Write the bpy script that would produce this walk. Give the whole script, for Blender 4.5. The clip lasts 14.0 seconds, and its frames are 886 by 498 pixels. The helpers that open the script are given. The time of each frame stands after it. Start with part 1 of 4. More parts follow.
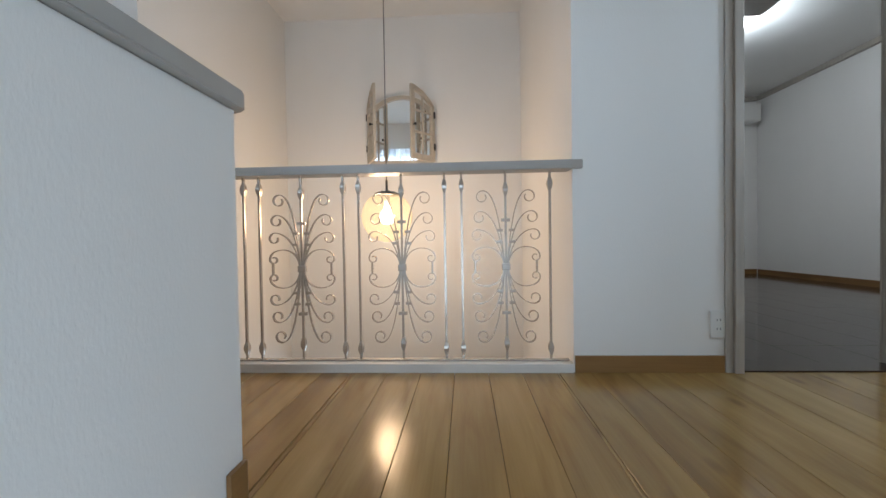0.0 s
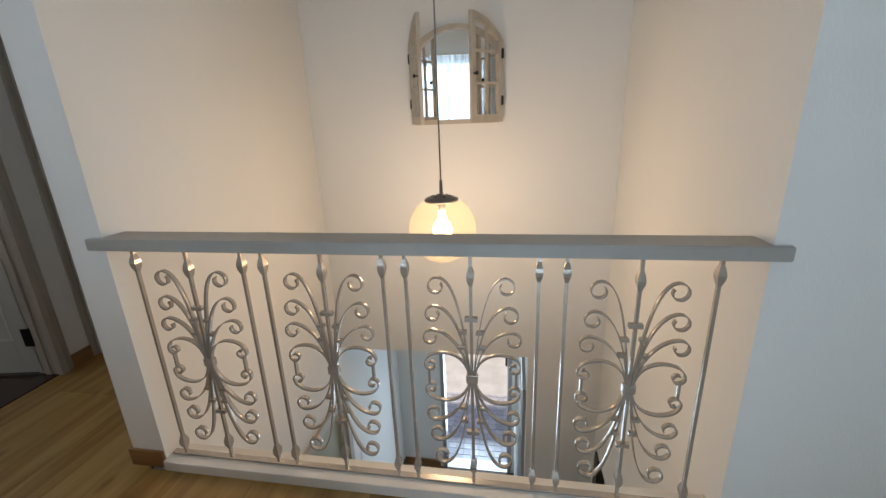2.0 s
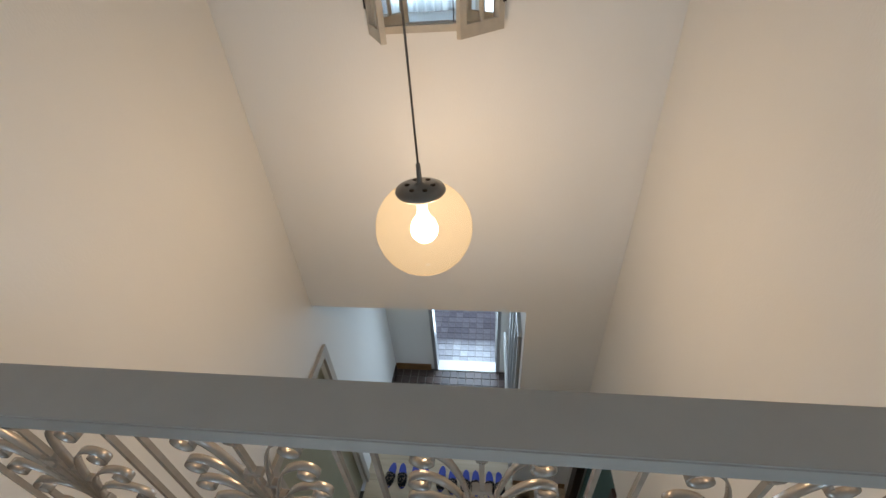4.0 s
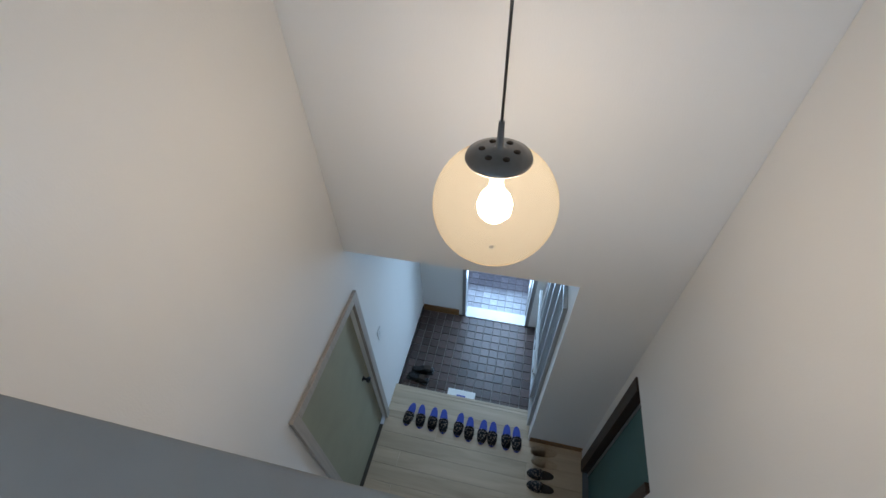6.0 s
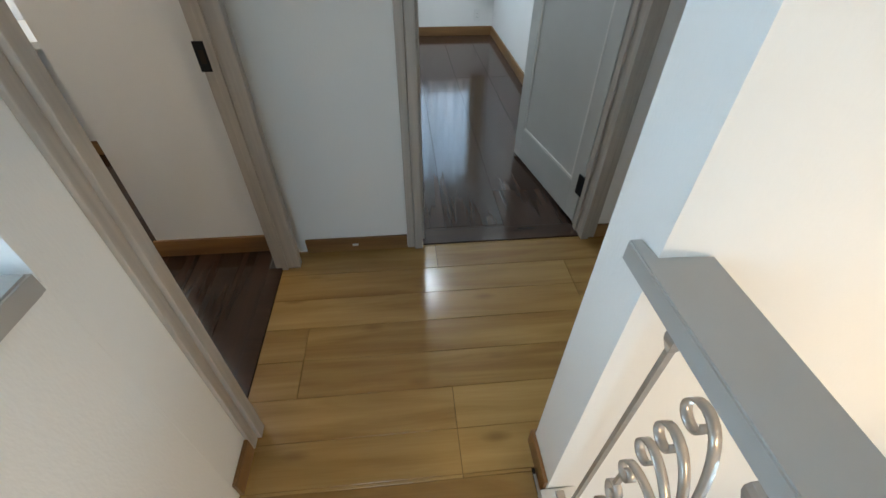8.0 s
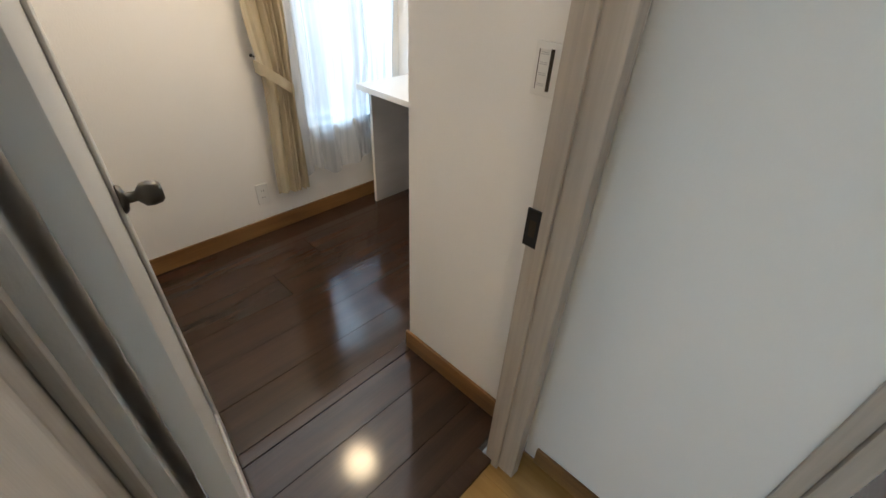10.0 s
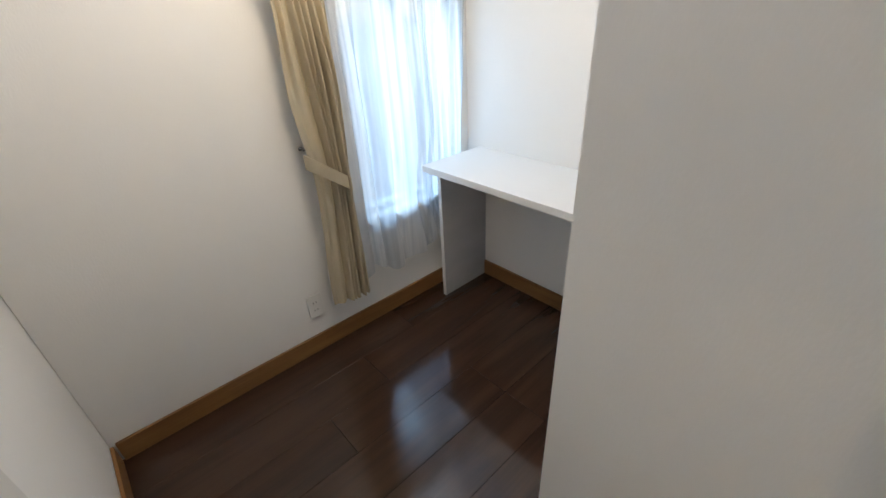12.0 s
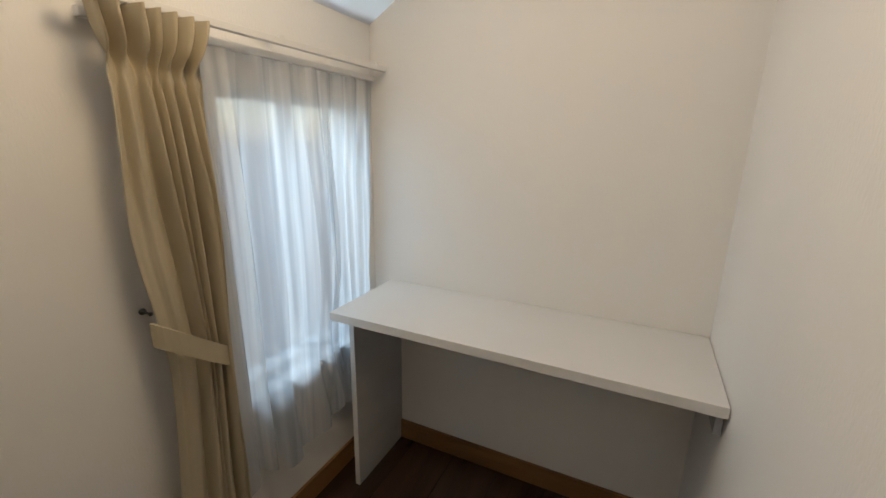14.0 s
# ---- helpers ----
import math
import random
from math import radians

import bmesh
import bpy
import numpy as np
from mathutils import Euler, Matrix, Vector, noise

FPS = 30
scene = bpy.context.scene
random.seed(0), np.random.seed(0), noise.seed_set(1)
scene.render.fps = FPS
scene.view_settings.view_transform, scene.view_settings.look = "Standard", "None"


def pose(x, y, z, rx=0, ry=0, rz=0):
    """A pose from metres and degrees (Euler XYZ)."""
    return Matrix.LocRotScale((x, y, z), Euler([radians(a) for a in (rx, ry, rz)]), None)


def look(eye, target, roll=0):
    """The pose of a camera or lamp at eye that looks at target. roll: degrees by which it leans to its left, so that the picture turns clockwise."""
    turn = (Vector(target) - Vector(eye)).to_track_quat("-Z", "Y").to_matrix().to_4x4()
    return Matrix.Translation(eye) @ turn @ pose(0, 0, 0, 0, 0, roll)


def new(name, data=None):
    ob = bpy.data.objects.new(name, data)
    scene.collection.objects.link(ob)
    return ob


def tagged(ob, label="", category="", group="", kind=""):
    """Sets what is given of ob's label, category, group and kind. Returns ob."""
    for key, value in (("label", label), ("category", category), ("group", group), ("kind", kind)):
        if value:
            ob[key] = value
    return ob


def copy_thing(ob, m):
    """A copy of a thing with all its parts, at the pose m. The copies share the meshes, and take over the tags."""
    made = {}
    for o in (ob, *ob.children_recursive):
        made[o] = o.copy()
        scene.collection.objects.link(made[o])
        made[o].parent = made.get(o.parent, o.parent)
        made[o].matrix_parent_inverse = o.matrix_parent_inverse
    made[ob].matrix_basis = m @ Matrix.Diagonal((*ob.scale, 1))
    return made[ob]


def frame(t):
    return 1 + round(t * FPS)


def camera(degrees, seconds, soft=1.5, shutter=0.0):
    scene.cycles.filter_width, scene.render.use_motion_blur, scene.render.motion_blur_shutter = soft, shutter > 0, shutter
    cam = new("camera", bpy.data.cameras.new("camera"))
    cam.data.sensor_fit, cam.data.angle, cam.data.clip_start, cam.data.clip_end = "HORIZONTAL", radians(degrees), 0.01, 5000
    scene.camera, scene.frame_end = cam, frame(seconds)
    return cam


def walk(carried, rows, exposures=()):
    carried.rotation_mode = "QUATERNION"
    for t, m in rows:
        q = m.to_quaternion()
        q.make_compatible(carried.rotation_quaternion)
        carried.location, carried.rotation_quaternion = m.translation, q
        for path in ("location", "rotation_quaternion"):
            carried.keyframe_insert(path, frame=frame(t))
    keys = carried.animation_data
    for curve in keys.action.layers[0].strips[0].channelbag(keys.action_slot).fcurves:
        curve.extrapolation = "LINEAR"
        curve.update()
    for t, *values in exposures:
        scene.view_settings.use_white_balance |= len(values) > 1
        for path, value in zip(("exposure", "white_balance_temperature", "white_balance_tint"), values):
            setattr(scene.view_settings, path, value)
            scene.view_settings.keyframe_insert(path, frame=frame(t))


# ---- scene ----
cam = camera(93.8, 14.0)
PATH = [
    (0, (0.04, 0.095, 0.596), (-0.065, 2.092, 0.556), -0.9),
    (0.5, (0.032, 0.308, 0.767), (-0.216, 2.291, 0.703), -1.0),
    (1, (-0.037, 0.525, 0.978), (-0.471, 2.474, 0.862), -2.4),
    (1.5, (-0.073, 0.699, 1.123), (-0.51, 2.633, 0.862), -2.1),
    (2, (-0.131, 0.851, 1.278), (-0.456, 2.732, 0.68), -2.2),
    (2.5, (-0.214, 1.006, 1.466), (-0.392, 2.795, 0.589), -2.6),
    (3, (-0.217, 1.174, 1.544), (-0.439, 2.903, 0.563), -2.9),
    (3.5, (-0.228, 1.417, 1.559), (-0.457, 3.084, 0.477), -3.8),
    (5.8, (-0.366, 1.946, 1.48), (-0.6, 3.332, 0.036), -3.0),
    (6, (-0.397, 1.946, 1.474), (-0.737, 3.295, 0.042), -1.9),
    (6.5, (-0.512, 1.871, 1.435), (-1.254, 3.042, -0.006), -0.7),
    (7, (-0.682, 1.744, 1.396), (-1.79, 2.643, -0.006), -1.4),
    (7.5, (-0.871, 1.624, 1.368), (-2.224, 2.145, -0.009), -0.4),
    (8, (-1.069, 1.624, 1.345), (-2.55, 1.775, 0.01), 0.6),
    (8.5, (-1.321, 1.588, 1.357), (-2.882, 1.402, 0.121), 1.8),
    (9, (-1.512, 1.477, 1.354), (-3.027, 0.943, 0.163), 3.7),
    (9.2, (-1.575, 1.445, 1.357), (-3.031, 0.78, 0.157), 4.6),
    (11.3, (-2.033, 1.08, 1.431), (-2.987, -0.374, 0.442), -1.8),
    (11.5, (-2.045, 0.973, 1.414), (-3.041, -0.46, 0.438), -2.6),
    (12, (-2.066, 0.775, 1.41), (-3.209, -0.526, 0.41), -3.1),
    (12.5, (-2.059, 0.537, 1.363), (-3.363, -0.551, 0.308), -5.6),
    (13, (-2.08, 0.39, 1.382), (-3.46, -0.591, 0.318), -6.3),
    (13.5, (-2.163, 0.298, 1.374), (-3.687, -0.664, 0.506), -3.5),
    (14, (-2.222, 0.226, 1.364), (-3.967, -0.607, 0.853), 1.0),
]
walk(cam, [(t, look(eye, target, roll)) for t, eye, target, roll in PATH],
     [(0, 1.06, 7000, 20), (1.5, 1.0, 7050, 18), (3, 0.83, 7250, 17), (6, 0.77, 5750, 13), (7, 1.05, 5400, 10), (7.5, 1.7, 6150, 10), (8, 1.9, 6400, 10), (8.5, 2.2, 7000, 12), (9, 2.25, 7500, 14), (11.3, 2.2, 5900, 12), (12.5, 1.88, 6300, 12), (13, 1.85, 6450, 12), (13.5, 1.5, 6700, 12), (14, 1.14, 7250, 14)])

# ---- world and light ----
world = bpy.data.worlds.new("sky_world")
scene.world = world
world.use_nodes = True
wn = world.node_tree
sky = wn.nodes.new("ShaderNodeTexSky")
sky.sky_type = 'NISHITA'
sky.sun_disc = False
sky.sun_elevation, sky.sun_rotation = radians(63), radians(300)
wn.links.new(sky.outputs[0], wn.nodes["Background"].inputs[0])
wn.nodes["Background"].inputs[1].default_value = 0.15


def lamp(name, kind, m, energy, color, size=0.1, size_y=None):
    d = bpy.data.lights.new(name, kind)
    d.energy, d.color = energy, color
    if kind == 'AREA':
        d.shape, d.size, d.size_y = 'RECTANGLE', size, size_y or size
    elif kind == 'SUN':
        d.angle = radians(0.6)
    else:
        d.shadow_soft_size = size
    ob = new(name, d)
    ob.matrix_world = m
    return ob


lamp("sun", 'SUN', look((-6, 3.5, 14), (0, 0, 0)), 2.2, (1.0, 0.94, 0.86))
DAY = (0.54, 0.79, 1.0)
WARM = (1.0, 0.77, 0.53)
COOL = (0.74, 0.90, 1.0)
lamp("pendant_light", 'POINT', Matrix.Translation((-0.468, 2.81, 0.76)), 6.1, WARM, 0.10)
lamp("study_lamp_light", 'POINT', Matrix.Translation((-2.71, -0.25, 1.95)), 1.0, WARM, 0.10)
lamp("window_light_study", 'AREA', look((-3.15, -1.9, 1.75), (-3.10, 0.0, 0.2)), 20, DAY, 1.1, 1.3)
lamp("window_light_stair", 'AREA', look((-1.0, 0.27, 1.5), (-1.0, 2, 1.4)), 11, DAY, 0.85, 1.0)
# Daylight through an unseen window, added to light the stairs from behind.
lamp("added_light_stair_back", 'AREA', look((-0.02, -1.24, 0.3), (-0.02, 2, 0.9)), 10, DAY, 0.8, 1.3)
# Added daylight from an unseen end window brightens the landing and hall walls.
lamp("added_light_landing", 'AREA', look((2.74, 1.1, 1.5), (-1, 1.1, 0.9)), 8.5, DAY, 0.9, 1.0)
lamp("window_light_bedroom", 'AREA', look((-6.35, 2.0, 1.3), (0, 2.0, 0.9)), 6.5, DAY, 1.0, 1.2)
lamp("bedroom_lamp_light", 'POINT', Matrix.Translation((-4.6, 1.75, 2.28)), 3.5, COOL, 0.10)
lamp("back_room_lamp_light", 'POINT', Matrix.Translation((-4.1, 4.9, 2.28)), 5, COOL, 0.10)
lamp("large_room_lamp_light", 'POINT', Matrix.Translation((2.75, 4.4, 2.55)), 14, (0.66, 0.87, 1.0), 0.10)
lamp("door_daylight", 'AREA', look((-0.52, 5.30, -1.95), (-0.52, 3, -2.6)), 15, DAY, 0.75, 1.9)

# ---- materials ----


def mat(name, color, rough=0.5, metal=0.0, var=0.04, scale=3.0, bump=0.0, bump_scale=200.0, stretch=(1, 1, 1), spec=0.5, island=0.0, objrand=0.0):
    m = bpy.data.materials.new(name)
    m.use_nodes = True
    n, l = m.node_tree.nodes, m.node_tree.links
    b = n["Principled BSDF"]
    b.inputs["Roughness"].default_value, b.inputs["Metallic"].default_value = rough, metal
    b.inputs["Specular IOR Level"].default_value = spec
    co = n.new("ShaderNodeTexCoord")
    mp = n.new("ShaderNodeMapping")
    mp.inputs["Scale"].default_value = stretch
    l.new(co.outputs["Object"], mp.inputs[0])
    no = n.new("ShaderNodeTexNoise")
    no.inputs["Scale"].default_value, no.inputs["Detail"].default_value = scale, 6
    l.new(mp.outputs[0], no.inputs["Vector"])
    ramp = n.new("ShaderNodeMapRange")
    ramp.inputs["From Min"].default_value, ramp.inputs["From Max"].default_value = 0.3, 0.7
    ramp.inputs["To Min"].default_value, ramp.inputs["To Max"].default_value = 1 - var, 1 + var
    l.new(no.outputs["Fac"], ramp.inputs["Value"])
    fac = ramp.outputs[0]
    if objrand:
        oi = n.new("ShaderNodeObjectInfo")
        r2 = n.new("ShaderNodeMapRange")
        r2.inputs["To Min"].default_value, r2.inputs["To Max"].default_value = 1 - objrand, 1 + objrand
        l.new(oi.outputs["Random"], r2.inputs["Value"])
        mu = n.new("ShaderNodeMath")
        mu.operation = 'MULTIPLY'
        l.new(fac, mu.inputs[0])
        l.new(r2.outputs[0], mu.inputs[1])
        fac = mu.outputs[0]
    sc = n.new("ShaderNodeVectorMath")
    sc.operation = 'SCALE'
    sc.inputs[0].default_value = color[:3]
    l.new(fac, sc.inputs["Scale"])
    l.new(sc.outputs[0], b.inputs["Base Color"])
    if bump:
        n2 = n.new("ShaderNodeTexNoise")
        n2.inputs["Scale"].default_value, n2.inputs["Detail"].default_value = bump_scale, 4
        l.new(mp.outputs[0], n2.inputs["Vector"])
        bp = n.new("ShaderNodeBump")
        bp.inputs["Strength"].default_value, bp.inputs["Distance"].default_value = bump, 0.002
        l.new(n2.outputs["Fac"], bp.inputs["Height"])
        l.new(bp.outputs[0], b.inputs["Normal"])
    return m


def wood(name, dark, light, rough, axis, grain=1.0, knots=0.0, spec=0.5):
    """Boards with long grain along the axis, fine pores and a shift of tone from board to board."""
    m = bpy.data.materials.new(name)
    m.use_nodes = True
    n, l = m.node_tree.nodes, m.node_tree.links
    b = n["Principled BSDF"]
    co = n.new("ShaderNodeNewGeometry")
    oi = n.new("ShaderNodeObjectInfo")
    off = n.new("ShaderNodeVectorMath")
    off.operation = 'MULTIPLY_ADD'
    l.new(oi.outputs["Random"], off.inputs[0])
    off.inputs[1].default_value = (37, 91, 17)
    l.new(co.outputs["Position"], off.inputs[2])
    mp = n.new("ShaderNodeMapping")
    s = [9.0, 9.0, 9.0]
    s[axis] = 0.9
    mp.inputs["Scale"].default_value = s
    l.new(off.outputs[0], mp.inputs[0])
    n1 = n.new("ShaderNodeTexNoise")
    n1.inputs["Scale"].default_value, n1.inputs["Detail"].default_value, n1.inputs["Distortion"].default_value = 1.3, 5, 0.8
    l.new(mp.outputs[0], n1.inputs["Vector"])
    mp2 = n.new("ShaderNodeMapping")
    s2 = [160.0, 160.0, 160.0]
    s2[axis] = 5.0
    mp2.inputs["Scale"].default_value = s2
    l.new(off.outputs[0], mp2.inputs[0])
    n2 = n.new("ShaderNodeTexNoise")
    n2.inputs["Scale"].default_value, n2.inputs["Detail"].default_value = 1.0, 3
    l.new(mp2.outputs[0], n2.inputs["Vector"])
    mix = n.new("ShaderNodeMath")
    mix.operation = 'MULTIPLY_ADD'
    l.new(n2.outputs["Fac"], mix.inputs[0])
    mix.inputs[1].default_value = 0.35 * grain
    l.new(n1.outputs["Fac"], mix.inputs[2])
    add = n.new("ShaderNodeMath")
    add.operation = 'MULTIPLY_ADD'
    l.new(oi.outputs["Random"], add.inputs[0])
    add.inputs[1].default_value = 0.22
    l.new(mix.outputs[0], add.inputs[2])
    ramp = n.new("ShaderNodeValToRGB")
    ramp.color_ramp.elements[0].position, ramp.color_ramp.elements[1].position = 0.45, 1.0
    ramp.color_ramp.elements[0].color, ramp.color_ramp.elements[1].color = (*dark, 1), (*light, 1)
    l.new(add.outputs[0], ramp.inputs[0])
    out = ramp.outputs[0]
    if knots:
        mp3 = n.new("ShaderNodeMapping")
        s3 = [7.0, 7.0, 7.0]
        s3[axis] = 2.6
        mp3.inputs["Scale"].default_value = s3
        l.new(off.outputs[0], mp3.inputs[0])
        v = n.new("ShaderNodeTexVoronoi")
        v.inputs["Scale"].default_value = 1.0
        l.new(mp3.outputs[0], v.inputs["Vector"])
        kr = n.new("ShaderNodeMapRange")
        kr.inputs["From Min"].default_value, kr.inputs["From Max"].default_value = 0.05, 0.16
        kr.inputs["To Min"].default_value, kr.inputs["To Max"].default_value = knots, 0.0
        l.new(v.outputs["Distance"], kr.inputs["Value"])
        mc = n.new("ShaderNodeMix")
        mc.data_type = 'RGBA'
        l.new(kr.outputs[0], mc.inputs["Factor"])
        l.new(out, mc.inputs["A"])
        mc.inputs["B"].default_value = (dark[0] * 0.45, dark[1] * 0.4, dark[2] * 0.4, 1)
        out = mc.outputs["Result"]
    l.new(out, b.inputs["Base Color"])
    b.inputs["Specular IOR Level"].default_value = spec
    rr = n.new("ShaderNodeMapRange")
    rr.inputs["To Min"].default_value, rr.inputs["To Max"].default_value = rough * 0.75, rough * 1.3
    l.new(n1.outputs["Fac"], rr.inputs["Value"])
    l.new(rr.outputs[0], b.inputs["Roughness"])
    bp = n.new("ShaderNodeBump")
    bp.inputs["Strength"].default_value, bp.inputs["Distance"].default_value = 0.06, 0.001
    l.new(n2.outputs["Fac"], bp.inputs["Height"])
    l.new(bp.outputs[0], b.inputs["Normal"])
    return m


def cloth(name, color, through_amount, clear=0.0, rough=0.9):
    """Woven cloth that lets part of the light through."""
    m = bpy.data.materials.new(name)
    m.use_nodes = True
    n, l = m.node_tree.nodes, m.node_tree.links
    b = n["Principled BSDF"]
    b.inputs["Base Color"].default_value, b.inputs["Roughness"].default_value = (*color, 1), rough
    co = n.new("ShaderNodeTexCoord")
    wv = n.new("ShaderNodeTexNoise")
    wv.inputs["Scale"].default_value = 400
    l.new(co.outputs["Object"], wv.inputs["Vector"])
    bp = n.new("ShaderNodeBump")
    bp.inputs["Strength"].default_value, bp.inputs["Distance"].default_value = 0.15, 0.001
    l.new(wv.outputs["Fac"], bp.inputs["Height"])
    l.new(bp.outputs[0], b.inputs["Normal"])
    t = n.new("ShaderNodeBsdfTranslucent")
    t.inputs[0].default_value = (*color, 1)
    mx = n.new("ShaderNodeMixShader")
    mx.inputs[0].default_value = through_amount
    l.new(b.outputs[0], mx.inputs[1])
    l.new(t.outputs[0], mx.inputs[2])
    last = mx
    if clear:
        tr = n.new("ShaderNodeBsdfTransparent")
        m2 = n.new("ShaderNodeMixShader")
        m2.inputs[0].default_value = clear
        l.new(mx.outputs[0], m2.inputs[1])
        l.new(tr.outputs[0], m2.inputs[2])
        last = m2
    l.new(last.outputs[0], n["Material Output"].inputs[0])
    return m


def lace_cloth(name, color, through_amount, clear):
    """Sheer cloth with soft vertical streaks: denser and thinner weave, and painted fold shading."""
    m = cloth(name, color, through_amount, clear)
    n, l = m.node_tree.nodes, m.node_tree.links
    co = n.new("ShaderNodeTexCoord")
    mp = n.new("ShaderNodeMapping")
    mp.inputs["Scale"].default_value = (22, 22, 0.55)
    l.new(co.outputs["Object"], mp.inputs[0])
    no = n.new("ShaderNodeTexNoise")
    no.inputs["Scale"].default_value, no.inputs["Detail"].default_value, no.inputs["Distortion"].default_value = 1.0, 3, 0.6
    l.new(mp.outputs[0], no.inputs["Vector"])
    # Dark end of the ramp puts the folds' shade into the translucent colour.
    r = n.new("ShaderNodeValToRGB")
    e = r.color_ramp.elements
    e[0].position, e[0].color = 0.36, (color[0] * 0.40, color[1] * 0.45, color[2] * 0.50, 1)
    e[1].position, e[1].color = 0.64, (*color, 1)
    l.new(no.outputs["Fac"], r.inputs[0])
    for b in n:
        if b.type == 'BSDF_TRANSLUCENT':
            l.new(r.outputs[0], b.inputs[0])
    return m


def glow(name, color, strength):
    m = bpy.data.materials.new(name)
    m.use_nodes = True
    b = m.node_tree.nodes["Principled BSDF"]
    b.inputs["Base Color"].default_value = (*color, 1)
    b.inputs["Emission Color"].default_value, b.inputs["Emission Strength"].default_value = (*color, 1), strength
    return m


def clear_glass(name, tint, clear, rough=0.05):
    m = bpy.data.materials.new(name)
    m.use_nodes = True
    n, l = m.node_tree.nodes, m.node_tree.links
    b = n["Principled BSDF"]
    b.inputs["Base Color"].default_value, b.inputs["Roughness"].default_value = (*tint, 1), rough
    tr = n.new("ShaderNodeBsdfTransparent")
    tr.inputs[0].default_value = (*tint, 1)
    mx = n.new("ShaderNodeMixShader")
    mx.inputs[0].default_value = clear
    l.new(b.outputs[0], mx.inputs[1])
    l.new(tr.outputs[0], mx.inputs[2])
    l.new(mx.outputs[0], n["Material Output"].inputs[0])
    return m


M_WALL = mat("wallpaper_white", (0.80, 0.785, 0.755), 0.85, var=0.015, scale=2.0, bump=0.31, bump_scale=190, stretch=(1, 1, 0.42), spec=0.2)
M_CEIL = mat("ceiling_paper", (0.82, 0.80, 0.77), 0.9, var=0.01, bump=0.2, bump_scale=180, spec=0.2)
M_TRIM = mat("casing_greige", (0.42, 0.375, 0.325), 0.5, var=0.10, scale=6, stretch=(12, 12, 0.6), bump=0.1, bump_scale=60)
M_RAIL = mat("rail_paint", (0.38, 0.365, 0.34), 0.42, var=0.04, scale=8)
M_SILL = mat("sill_paint", (0.72, 0.69, 0.65), 0.45, var=0.03, scale=8)
M_IRON = mat("iron_paint", (0.47, 0.42, 0.375), 0.22, metal=0.4, var=0.06, scale=40, spec=0.6)
M_BASE = wood("baseboard_wood", (0.14, 0.066, 0.022), (0.30, 0.155, 0.055), 0.4, 0)
M_BASEY = wood("baseboard_wood_y", (0.14, 0.066, 0.022), (0.30, 0.155, 0.055), 0.4, 1)
M_OAK = wood("oak_floor", (0.25, 0.136, 0.040), (0.46, 0.285, 0.100), 0.17, 1, grain=0.5, knots=0.45)
M_DARKX = wood("dark_floor_x", (0.026, 0.0135, 0.0085), (0.052, 0.026, 0.016), 0.11, 0)
M_DARKY = wood("dark_floor_y", (0.026, 0.0135, 0.0085), (0.052, 0.026, 0.016), 0.11, 1)
M_PALE = wood("pale_floor", (0.40, 0.32, 0.22), (0.60, 0.50, 0.36), 0.35, 0, grain=0.5)
M_JOINT = mat("joint_dark", (0.035, 0.022, 0.012), 0.8)
M_DOOR = mat("door_paint_grey", (0.50, 0.50, 0.48), 0.4, var=0.03, scale=5)
M_DOORW = mat("door_paint_white", (0.66, 0.645, 0.61), 0.4, var=0.02, scale=5)
M_BLACK = mat("black_metal", (0.02, 0.02, 0.022), 0.35, metal=0.6, var=0.1, scale=30)
M_PEWTER = mat("pewter_knob", (0.085, 0.08, 0.07), 0.3, metal=0.8, var=0.1, scale=30)
M_CAP = mat("brushed_cap_metal", (0.20, 0.20, 0.20), 0.32, metal=0.9, var=0.06, scale=40)
M_WHITE = mat("white_plastic", (0.74, 0.73, 0.70), 0.35, var=0.01)
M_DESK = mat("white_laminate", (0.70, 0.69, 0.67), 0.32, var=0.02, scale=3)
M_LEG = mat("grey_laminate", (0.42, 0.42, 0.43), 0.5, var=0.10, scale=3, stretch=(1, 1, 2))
M_SHEER = lace_cloth("sheer_lace", (0.90, 0.91, 0.92), 0.58, 0.20)
M_DRAPE = cloth("beige_drape", (0.50, 0.43, 0.30), 0.08)
M_MIRROR = mat("mirror_silver", (0.90, 0.92, 0.92), 0.01, metal=1.0, var=0.0)
M_FRAMEW = mat("antique_white_wood", (0.50, 0.44, 0.36), 0.55, var=0.12, scale=14, bump=0.2, bump_scale=90)
M_ALU = mat("aluminium_sash", (0.42, 0.42, 0.42), 0.35, metal=0.7, var=0.04, scale=10)
M_DARKWOOD = wood("dark_frame_wood", (0.012, 0.007, 0.005), (0.04, 0.02, 0.013), 0.4, 2)
M_TEAL = mat("teal_panel", (0.05, 0.12, 0.115), 0.55, var=0.05, scale=4)
M_GREEN = mat("sage_door", (0.32, 0.31, 0.215), 0.5, var=0.06, scale=4)
M_TILE = mat("brown_tile", (0.075, 0.052, 0.046), 0.30, var=0.25, scale=25, objrand=0.35, bump=0.2, bump_scale=60)
M_TILEO = mat("porch_tile", (0.34, 0.34, 0.36), 0.5, var=0.15, scale=20, objrand=0.2)
M_GROUT = mat("grout", (0.30, 0.28, 0.26), 0.9, var=0.1, scale=30)
M_PANE = clear_glass("pane_glass", (0.95, 0.97, 0.98), 0.9)
M_GLOBE = clear_glass("amber_globe_glass", (1.0, 0.94, 0.82), 0.95, 0.18)
M_BULB = glow("bulb_glow", (1.0, 0.84, 0.58), 9)
M_LAMPW = glow("ceiling_lamp_glow", (0.86, 0.94, 1.0), 5)
M_LAMPY = glow("warm_lamp_glow", (1.0, 0.84, 0.58), 5)
